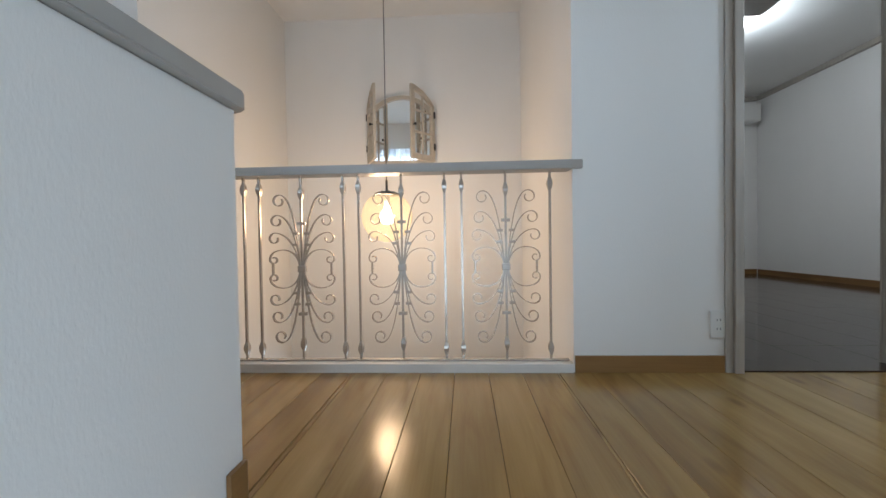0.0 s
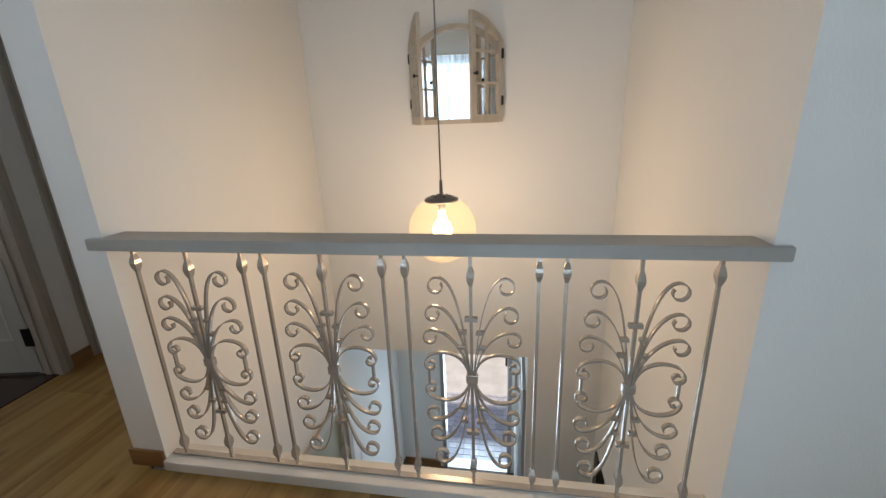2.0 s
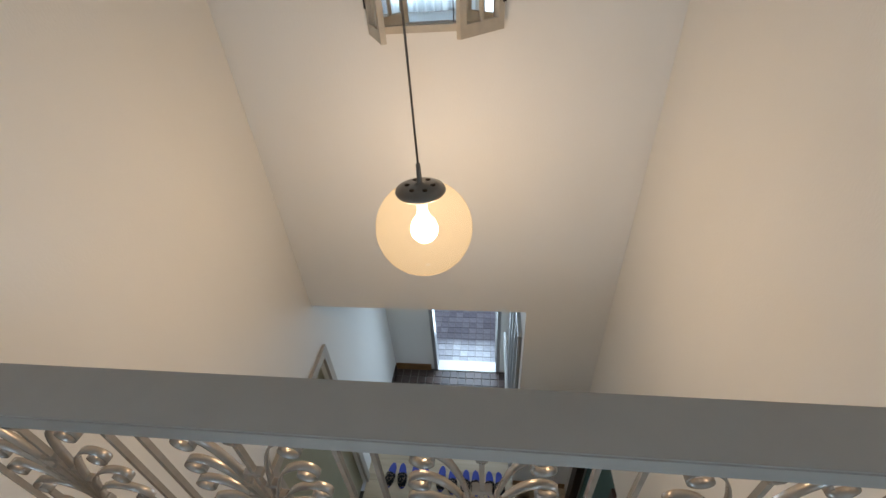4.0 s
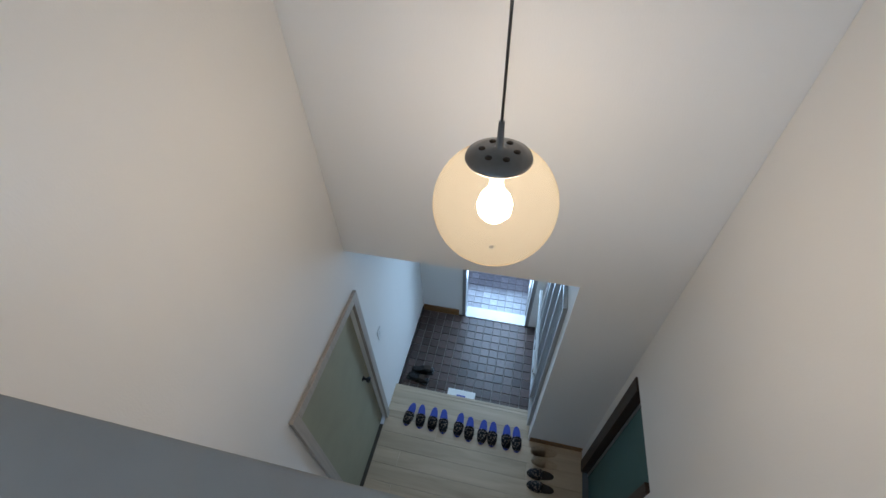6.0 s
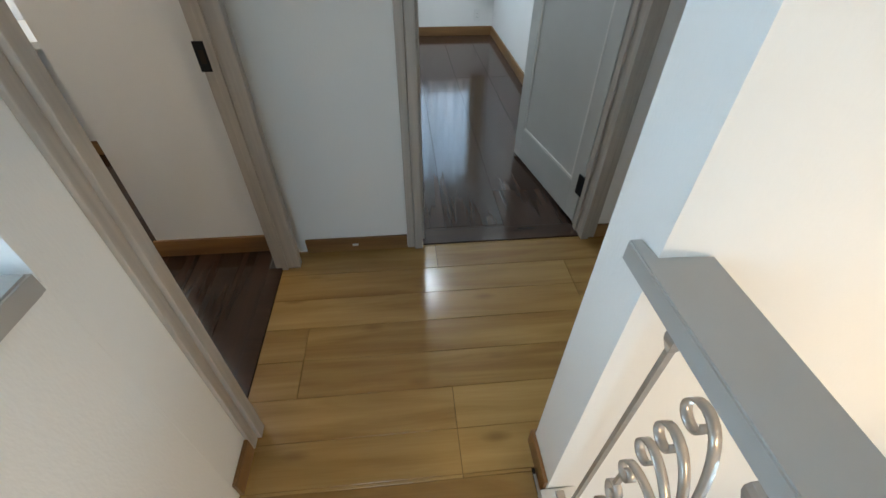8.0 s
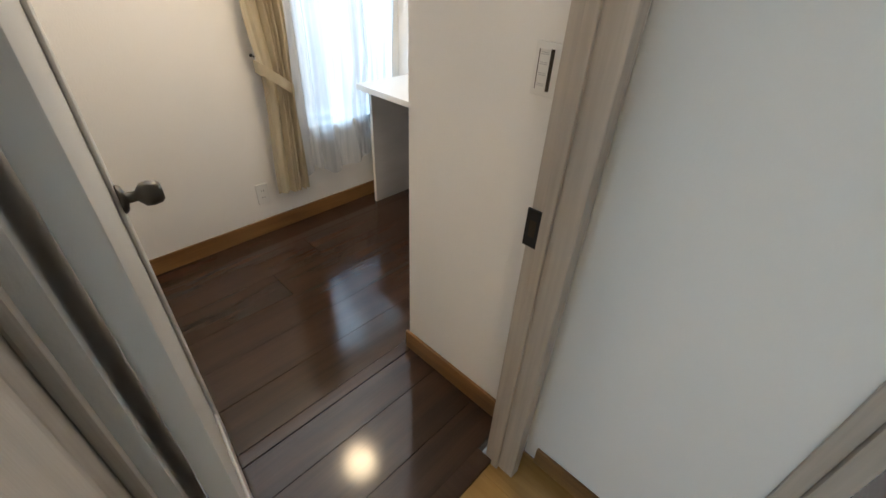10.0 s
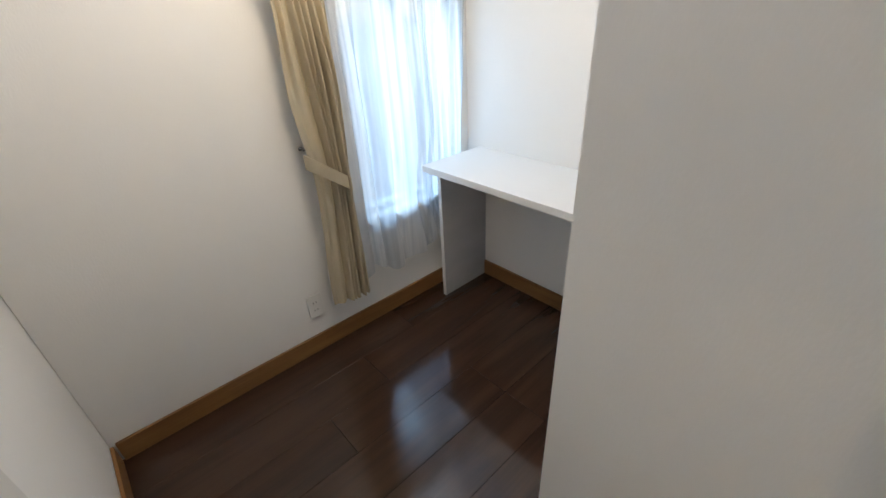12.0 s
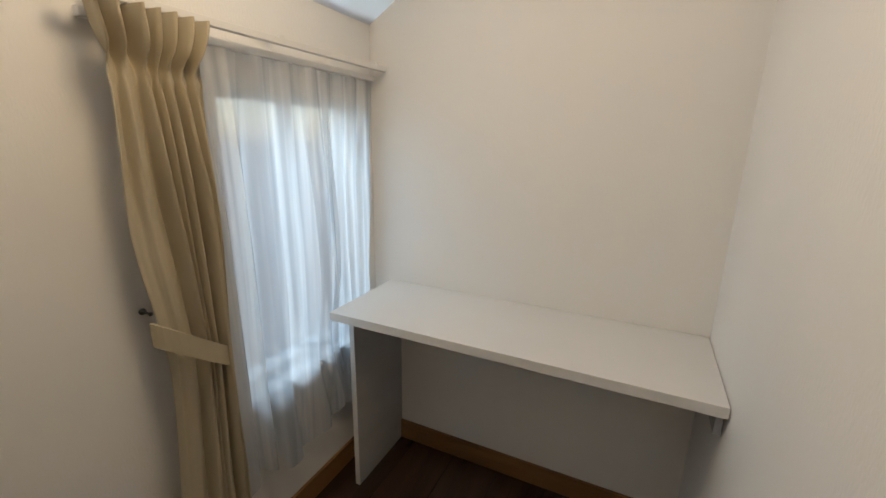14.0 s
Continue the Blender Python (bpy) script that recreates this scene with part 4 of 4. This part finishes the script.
ob.matrix_basis = pose(-6.12, 1.38, 0, 0, 0, 90)
drape2 = thing("drape", "beige tied drape beside the bedroom window", "curtain", (0, 0, 0))
ob = folds("drape_cloth", M_DRAPE, 0, 0.18, 1.95, 0.42, 0, 0.02, 5, seed=16, parent=drape2)
ob.matrix_basis = pose(-6.09, 2.44, 0, 0, 0, 90)
boxpart("track", M_WHITE, thing("curtain_track", "white bedroom curtain track", "curtain track"), (-6.199, 1.36, 1.952, -6.08, 2.62, 1.97), 0.002)

# ---- switches and outlets ----


def outlet(m, label):
    root = thing("outlet", label, "power outlet")
    root.matrix_basis = m
    bm = bmesh.new()
    bm_box(bm, -0.035, -0.06, 0, 0.035, 0.06, 0.007, 0.003)
    part("cover_plate", bm, M_WHITE, root)
    for y in (-0.02, 0.02):
        for x in (-0.007, 0.007):
            bm = bmesh.new()
            bm_box(bm, x - 0.0012, y - 0.005, 0.0071, x + 0.0012, y + 0.005, 0.0078)
            part("slot", bm, M_JOINT, root)
    return root


outlet(pose(-2.632, -0.789, 0.25, 90, 0, 180), "white double outlet plate low on the study wall")
outlet(pose(1.142, 1.9645, 0.212, 90, 0, 0), "white outlet plate beside the large room door")
outlet(pose(-6.199, 2.50, 0.20, 90, 0, 90), "white outlet plate low on the bedroom wall")
outlet(pose(-1.4665, 3.773, -1.66, 90, 0, 90), "white switch plate on the entrance wall")
switch = thing("light_switch", "white wall switch plate with four labelled rockers", "light switch", (-2.644, 0.884, 1.193))
switch.matrix_basis = pose(-2.6315, 0.897, 1.205, 90, 0, 90) @ Matrix.Diagonal((0.86, 0.88, 1, 1))
bm = bmesh.new()
bm_box(bm, -0.036, -0.061, 0, 0.036, 0.061, 0.008, 0.003)
part("cover_plate", bm, M_WHITE, switch)
bm = bmesh.new()
bm_box(bm, -0.0205, -0.045, 0.0081, 0.0085, 0.045, 0.0095)
part("rocker_plate", bm, M_WHITE, switch)
bm = bmesh.new()
bm_box(bm, 0.009, -0.047, 0.0081, 0.0185, 0.047, 0.0095)
part("dark_gap", bm, M_JOINT, switch, "dark gap beside the rockers")
bm = bmesh.new()
bm_box(bm, -0.0235, -0.045, 0.0081, -0.0210, 0.045, 0.0092)
part("dark_gap", bm, M_PEWTER, switch)
for y in (-0.036, -0.012, 0.012, 0.034):
    for d in (0, 0.004):
        bm = bmesh.new()
        bm_box(bm, -0.017, y + d, 0.0096, 0.004, y + d + 0.0012, 0.0098)
        part("label_bar", bm, M_ALU, switch, "unreadable grey label line")
strike = thing("strike_plate", "dark metal strike plate on the study door jamb", "strike plate", (0, 0, 0))
boxpart("plate", M_BLACK, strike, (-2.4895, 0.996, 0.880, -2.484, 1.031, 0.970), 0.001)
boxpart("latch_hole", M_JOINT, strike, (-2.4845, 1.006, 0.905, -2.4835, 1.022, 0.945), 0.0)
stop = thing("door_stop", "small white stop on the brown baseboard", "door stop", (-2.586, 1.36, 0.04))
bm = bmesh.new()
bm_box(bm, 0, -0.014, -0.005, 0.006, 0.014, 0.005, 0.002)
part("stop_body", bm, M_WHITE, stop)

# ---- air conditioners and ceiling lamps of the side rooms ----


def aircon(m, label):
    root = thing("air_conditioner", label, "air conditioner")
    root.matrix_basis = m
    bm = bmesh.new()
    bm_box(bm, -0.40, 0.001, 0, 0.40, 0.21, 0.28, 0.03)
    part("body", bm, M_WHITE, root)
    boxpart("louvre", M_DESK, root, (-0.36, 0.06, -0.012, 0.36, 0.19, -0.0005), 0.004)


aircon(pose(4.15, 6.849, 2.33, 0, 0, 180), "white wall air conditioner in the large room")
aircon(pose(-4.799, 4.95, 2.02, 0, 0, -90), "white wall air conditioner in the back room")


def ceiling_lamp(x, y, z, r, label, glowing=None):
    root = thing("ceiling_lamp", label, "ceiling lamp", (x, y, z))
    bm = bmesh.new()
    bm_revolve(bm, [(0.0, -0.09), (r * 0.5, -0.085), (r * 0.85, -0.06), (r, -0.02), (r, -0.012), (0.0, -0.012)], 32)
    sh = part("shade", bm, glowing or M_LAMPW, root, "round glowing shade")
    sh.visible_shadow = False
    bm = bmesh.new()
    bm_revolve(bm, [(0.0, -0.0115), (r * 0.6, -0.0115), (r * 0.6, -0.0005), (0.0, -0.0005)], 24)
    part("mount", bm, M_WHITE, root)


ceiling_lamp(2.75, 4.4, 2.75, 0.19, "round cool-white ceiling lamp, lit, in the large room")
ceiling_lamp(-4.1, 4.9, CZ, 0.22, "round cool-white ceiling lamp, lit, in the back room")
ceiling_lamp(-4.6, 1.75, CZ, 0.20, "round cool-white ceiling lamp, lit, in the bedroom")
ceiling_lamp(-2.71, -0.25, 2.085, 0.13, "small round warm ceiling lamp, lit, under the study slope", M_LAMPY)
for s in ((0.79, 6.80, 2.69, 4.61, 6.849, 2.749), (4.58, 2.10, 2.69, 4.629, 6.795, 2.749)):
    strip("crown_trim", M_TRIM, s, "greige crown moulding under the ceiling", "trim")

# ---- ground floor ----
casing_low = thing("door_casing", "greige casing of the ground floor door", "door casing", kind="structure")
for s in ((-1.466, 2.615, LOW, -1.440, 2.68, -0.79), (-1.466, 3.50, LOW, -1.440, 3.565, -0.79), (-1.466, 2.681, -0.86, -1.440, 3.499, -0.79)):
    boxpart("jamb", M_TRIM, casing_low, s, 0.003)
low_door = thing("door_ground", "sage green ground floor door in a greige casing", "door")
boxpart("leaf", M_GREEN, low_door, (-1.535, 2.682, LOW + 0.005, -1.500, 3.498, -0.862), 0.002)
bm = bmesh.new()
bm_revolve(bm, [(0.0, 0.0), (0.025, 0.0), (0.012, 0.01), (0.011, 0.03), (0.025, 0.042), (0.024, 0.06), (0.0, 0.066)], 18, Matrix.Translation((-1.50, 3.40, -1.80)) @ pose(0, 0, 0, 0, 90, 0))
part("knob", bm, M_BLACK, low_door)
dark_frame = thing("door_casing", "dark brown wooden frame of the side doorway", "door casing", kind="structure")
for s in ((0.507, 3.40, LOW, 0.66, 3.50, -1.131), (0.53, 2.801, -1.16, 0.648, 3.399, -1.131), (0.507, 2.80, LOW, 0.66, 2.86, -1.161)):
    boxpart("jamb", M_DARKWOOD, dark_frame, s, 0.003)
side_door = thing("door_side", "dull teal sliding door in a dark frame", "sliding door")
boxpart("leaf", M_TEAL, side_door, (0.575, 2.862, LOW + 0.003, 0.605, 3.398, -1.163), 0.002)
boxpart("edge_strip", M_ALU, side_door, (0.566, 3.370, LOW + 0.003, 0.574, 3.392, -1.165), 0.001)
strip("step_edge", M_PALE, (-1.466, 3.856, -3.007, -0.001, 3.885, LOW), "pale wooden edge of the entrance step", "step")

boxes("wall_entrance", M_WALL, [(-1.466, 5.05, -3.05, -0.95, 5.17, -0.43), (-0.10, 5.05, -3.05, 0.65, 5.17, -0.43), (-0.95, 5.05, -0.85, -0.10, 5.17, -0.43), (0.0, 3.712, -3.05, 0.12, 5.048, -2.80), (0.0, 3.712, -0.80, 0.12, 5.048, -0.43), (0.0, 4.75, -2.80, 0.12, 5.048, -0.80)],
      "white walls of the sunken entrance", "wall")
dframe = thing("door_front_frame", "aluminium frame of the open front door", "door frame", kind="structure")
for s in ((-0.95, 5.04, -3.0, -0.905, 5.18, -0.86), (-0.145, 5.04, -3.0, -0.10, 5.18, -0.86), (-0.904, 5.04, -0.905, -0.146, 5.18, -0.86)):
    boxpart("jamb", M_ALU, dframe, s, 0.003)
boxpart("sill", M_WHITE, dframe, (-0.904, 5.03, -3.008, -0.146, 5.19, -2.985), 0.002, "pale metal door sill")
front_door = thing("door_front", "white-edged front door standing open outwards", "door")
boxpart("leaf", M_ALU, front_door, (-0.150, 5.19, -2.98, -0.105, 5.98, -0.88), 0.003)
boxpart("edge_rail", M_WHITE, front_door, (-0.158, 5.19, -2.98, -0.151, 5.24, -0.88), 0.001)
boxpart("lock", M_BLACK, front_door, (-0.190, 5.84, -1.98, -0.151, 5.89, -1.84), 0.004)
sash = thing("window_entrance", "aluminium-framed side window of the entrance", "window", kind="structure")
for y in (3.714, 4.00, 4.29, 4.58, 4.715):
    boxpart("stile", M_ALU, sash, (-0.028, y, -2.79, 0.03, y + 0.034, -0.81), 0.003)
for z in (-2.80, -0.835):
    boxpart("rail", M_ALU, sash, (-0.03, 3.714, z, 0.032, 4.749, z + 0.034), 0.003)
for a, b in ((3.75, 3.998), (4.036, 4.288), (4.326, 4.578), (4.616, 4.713)):
    boxpart("pane", M_PANE, sash, (0.0, a, -2.764, 0.005, b, -0.837)).visible_shadow = False
boxpart("grab_bar", M_DOOR, sash, (-0.075, 3.90, -2.10, -0.045, 4.9, -2.07), 0.01)

# slippers


def slipper(cloth_mat, sole_mat, name="slipper"):
    """Open-heeled slipper, toe towards +y, 0.25 m long."""
    root = thing(name, "", "slipper")
    out = []
    for i in range(28):
        a = 2 * math.pi * i / 28
        y = 0.125 * math.sin(a)
        w = 0.046 * (1 + 0.10 * math.sin(a)) * math.cos(a) * (1 - 0.12 * math.cos(2 * a))
        out.append((w, y))
    bm = bmesh.new()
    prism(bm, out, 0.0, 0.014)
    part("sole", bm, sole_mat, root)
    bm = bmesh.new()
    rows = []
    for j in range(9):
        v = j / 8
        y = 0.0 + 0.122 * v
        half = 0.047 * math.sqrt(max(0.0, 1 - (v ** 3))) + 0.003
        hgt = 0.048 * (1 - 0.55 * v * v)
        rows.append([bm.verts.new((half * math.cos(math.pi * i / 10), y - 0.012 * math.sin(math.pi * i / 10), 0.010 + hgt * math.sin(math.pi * i / 10))) for i in range(11)])
    for a, b in zip(rows, rows[1:]):
        for i in range(10):
            bm.faces.new((a[i], a[i + 1], b[i + 1], b[i])).smooth = True
    bmesh.ops.solidify(bm, geom=bm.faces[:], thickness=0.004)
    part("toe_cap", bm, cloth_mat, root)
    return root


blue = tagged(slipper(M_FLORAL, M_BLUE), "blue house slipper with a dark floral toe", "slipper", "row of blue slippers")
beige = tagged(slipper(M_BEIGE, M_BEIGE), "beige felt house slipper", "slipper", "pair of beige slippers")
dark = tagged(slipper(M_FLORAL, M_SHOE), "dark floral house slipper", "slipper", "pair of dark slippers")
places = [(-1.225, -8), (-1.105, 6), (-0.975, 2), (-0.865, 8), (-0.70, -2), (-0.59, 3), (-0.455, -1), (-0.355, 2), (-0.215, 3), (-0.115, 6)]
blue.matrix_basis = pose(places[0][0], 3.585, LOW, 0, 0, 180 + places[0][1])
for x, a in places[1:]:
    copy_thing(blue, pose(x, 3.585 - 0.02 * (x > -0.6), LOW, 0, 0, 180 + a))
beige.matrix_basis = pose(0.155, 3.50, LOW, 0, 0, 95)
copy_thing(beige, pose(0.165, 3.40, LOW, 0, 0, 86))
dark.matrix_basis = pose(0.135, 3.29, LOW, 0, 0, 93)
copy_thing(dark, pose(0.14, 3.18, LOW, 0, 0, 88))


def shoe():
    root = tagged(thing("shoe", "", "shoe"), "black leather shoe on the entrance tiles", "shoe", "pair of black shoes")
    bm = bmesh.new()
    bm_box(bm, -0.045, -0.13, 0, 0.045, 0.13, 0.022, 0.010)
    part("sole", bm, M_SHOE, root)
    bm = bmesh.new()
    bmesh.ops.create_uvsphere(bm, u_segments=16, v_segments=10, radius=1.0)
    for v in bm.verts:
        y = v.co.y
        v.co = Vector((v.co.x * 0.044, y * 0.128, 0.02 + max(0.0, v.co.z) * (0.05 + 0.035 * (y < 0))))
    part("upper", bm, M_SHOE, root, smooth=True)
    bm = bmesh.new()
    bm_box(bm, -0.025, -0.10, 0.098, 0.025, -0.02, 0.104, 0.003)
    part("opening", bm, M_JOINT, root)
    return root


sh = shoe()
sh.matrix_basis = pose(-1.28, 4.06, -3.0, 0, 0, 80)
copy_thing(sh, pose(-1.25, 4.17, -3.0, 0, 0, 95))
mat_ob = thing("door_mat", "small white mat against the entrance step", "mat", (-0.755, 3.96, -3.0))
boxpart("mat_sheet", M_WHITE, mat_ob, (-0.155, -0.07, 0.0, 0.155, 0.07, 0.012), 0.003)
boxpart("print_bar", M_BLUE, mat_ob, (-0.05, -0.01, 0.0121, 0.05, 0.01, 0.0128), 0.0, "unreadable blue printed line")

# ---- outside ----
boxes("ground", M_GROUND, [(-400, -400, -3.4, 400, 400, -3.15)], "bare garden earth reaching the horizon", "ground")
# Out of view; its deep eave is added to keep sun off the porch.
boxes("roof", M_EXT, [(-6.9, 0.45, 2.90, 5.3, 7.8, 3.05)], "unseen plain roof slab, deep eave added to shade the porch", "roof")
boxes("paving", M_CONC, [(-4.0, 6.6, -3.15, 4.0, 8.1, -3.06)], "pale concrete forecourt", "paving")
boxes("wall_exterior", M_EXT, [(-6.4, 5.05, -3.15, -1.612, 5.17, -0.3), (0.652, 5.05, -3.15, 4.8, 5.17, -0.05), (-6.4, 6.2, -0.3, -1.612, 6.3, 2.6)], "pale stucco front of the house", "wall")


def shrub(x, y, z, r, h, n, seed, label):
    root = thing("shrub", label, "shrub", (x, y, z))
    rnd = random.Random(seed)
    bm = bmesh.new()
    for k in range(7):
        a = rnd.uniform(0, 6.28)
        bm_revolve(bm, [(0.012, 0), (0.008, h * 0.4), (0.003, h * 0.8)], 6, Matrix.Rotation(rnd.uniform(0.1, 0.5), 4, (math.cos(a), math.sin(a), 0)))
    part("stems", bm, M_DARKWOOD, root)
    vs, fs = [], []
    for k in range(n):
        d = Vector((rnd.gauss(0, 1), rnd.gauss(0, 1), rnd.gauss(0, 1))).normalized() * rnd.uniform(0.45, 1.0) ** 0.5
        p = Vector((d.x * r, d.y * r, h * 0.6 + d.z * h * 0.45))
        q = Euler((rnd.uniform(-1, 1), rnd.uniform(-1, 1), rnd.uniform(0, 6.28))).to_matrix()
        s = rnd.uniform(0.05, 0.1)
        b = len(vs)
        for c in ((0, -s, 0), (s * 0.4, 0, 0.01), (0, s, 0), (-s * 0.4, 0, 0.01)):
            vs.append(p + q @ Vector(c))
        fs.append((b, b + 1, b + 2, b + 3))
    me = bpy.data.meshes.new("crown")
    me.from_pydata(vs, [], fs)
    me.materials.append(M_LEAF)
    ob = new("crown", me)
    ob.parent = root


for i, (x, y, r, h) in enumerate(((-2.4, 8.6, 0.6, 0.8), (-1.25, 8.9, 0.6, 0.8), (-0.35, 8.5, 0.55, 0.75), (0.6, 8.9, 0.6, 0.8), (-0.8, 10.0, 1.0, 1.6), (-2.4, 10.3, 1.0, 1.8), (0.9, 10.2, 1.0, 1.7))):
    shrub(x, y, -3.15, r, h, 900, i, "leafy green garden shrub beyond the forecourt")
boxes("garden_wall", M_STONE, [(-5, 13.6, -3.15, 5, 13.8, -1.9)], "weathered grey garden wall", "garden wall", kind="structure")
for i, (x, y) in enumerate(((-1.9, 8.15), (-2.6, 8.1), (0.3, 8.2))):
    st = thing("garden_stone", "rounded grey garden stone", "stone", (x, y, -3.07), "stones of the bed")
    bm = bmesh.new()
    bmesh.ops.create_icosphere(bm, subdivisions=2, radius=0.22)
    for v in bm.verts:
        v.co.z = max(0.0, v.co.z * 0.7 + 0.1)
        v.co.x *= 1.2 + 0.15 * math.sin(7 * v.co.y + i)
    part("rock", bm, M_STONE, st, smooth=True)

# ---- pieces: floorboards and tiles ----
PLANK = {}


def plank_mesh(w, l, axis, material, t, ch):
    key = (round(w, 3), round(l, 3), axis, material.name)
    if key not in PLANK:
        hx, hy = (w / 2, l / 2) if axis == 1 else (l / 2, w / 2)
        v = []
        for k, z in ((0.0, -t), (0.0, -ch), (ch, 0.0)):
            v += [(-hx + k, -hy + k, z), (hx - k, -hy + k, z), (hx - k, hy - k, z), (-hx + k, hy - k, z)]
        f = [(8, 9, 10, 11)]
        for r in (0, 4):
            for i in range(4):
                j = (i + 1) % 4
                f.append((r + i, r + j, r + 4 + j, r + 4 + i))
        me = bpy.data.meshes.new("plank")
        me.from_pydata(v, [], f)
        me.materials.append(material)
        PLANK[key] = me
    return PLANK[key]


def lay(name, parent, material, rects, width, length, axis, z, seam, gap=0.0013, ch=0.0011, t=0.011, seed=5, pair=1, starts=None):
    """Boards in rows across the rectangles, butt joints staggered from row to row."""
    rnd = random.Random(seed)
    shift = {}
    for x0, y0, x1, y1 in rects:
        a0, a1, b0, b1 = (x0, x1, y0, y1) if axis == 1 else (y0, y1, x0, x1)
        k = math.floor((a0 - seam) / width)
        while seam + k * width < a1 - 0.004:
            p0, p1 = max(a0, seam + k * width), min(a1, seam + (k + 1) * width)
            if p1 - p0 > 0.006:
                if k // pair not in shift:
                    shift[k // pair] = starts(seam + (k // pair) * pair * width, k // pair) if starts else rnd.choice((0.0, 0.33, 0.5, 0.66)) * length
                j = math.floor((b0 - shift[k // pair]) / length)
                while shift[k // pair] + j * length < b1 - 0.004:
                    q0, q1 = max(b0, shift[k // pair] + j * length), min(b1, shift[k // pair] + (j + 1) * length)
                    if q1 - q0 > 0.006:
                        me = plank_mesh(p1 - p0 - gap, q1 - q0 - gap, axis, material, t, ch)
                        c = ((p0 + p1) / 2, (q0 + q1) / 2)
                        share(name, me, parent, Matrix.Translation((c[0], c[1], z) if axis == 1 else (c[1], c[0], z)))
                    j += 1
            k += 1


lay("plank", floor_hall, M_OAK, [(-2.6, 1.031, -1.54, 3.71), (-1.54, 1.06, -0.487, 1.951), (-0.485, 0.986, 0.45, 1.951), (0.452, 0.30, 2.6, 1.964)], 0.1515, 1.818, 1, 0.0, -0.014, pair=2,
    starts=lambda x, k: (1.74, 0.52, 1.20)[k % 3] if x < -1.6 else (0.30, 0.75, 0.52)[k % 3])
lay("plank", floor_study, M_DARKX, [(-3.663, -0.79, -1.772, 0.473), (-2.639, 0.475, -1.772, 0.967)], 0.202, 1.818, 0, 0.0, -0.79, seed=8)
lay("plank", floor_bed, M_DARKX, [(-6.2, 1.20, -2.70, 2.68)], 0.303, 1.818, 0, 0.0, 1.20, seed=9)
lay("plank", floor_back, M_DARKY, [(-4.80, 2.737, -2.70, 6.08)], 0.303, 1.818, 1, 0.0, -4.8, seed=10)
lay("plank", floor_large, M_DARKY, [(0.78, 2.095, 4.63, 6.85)], 0.303, 1.818, 1, 0.0, 0.78, seed=11)
lay("plank", floor_low, M_PALE, [(-1.467, 0.2, 0.52, 3.59), (-1.467, 3.59, 0.0, 3.855)], 0.151, 1.818, 0, LOW, 0.2, seed=12)
lay("tile", floor_porch, M_TILE, [(-1.467, 3.886, 0.0, 5.05)], 0.104, 0.104, 1, -3.0, -1.467, gap=0.006, ch=0.003, t=0.02, seed=13, starts=lambda x, k: 3.886)
lay("tile", floor_door, M_TILEO, [(-1.2, 5.19, 0.1, 6.6)], 0.104, 0.104, 1, -3.022, -1.467, gap=0.006, ch=0.003, t=0.02, seed=14, starts=lambda x, k: 5.19)
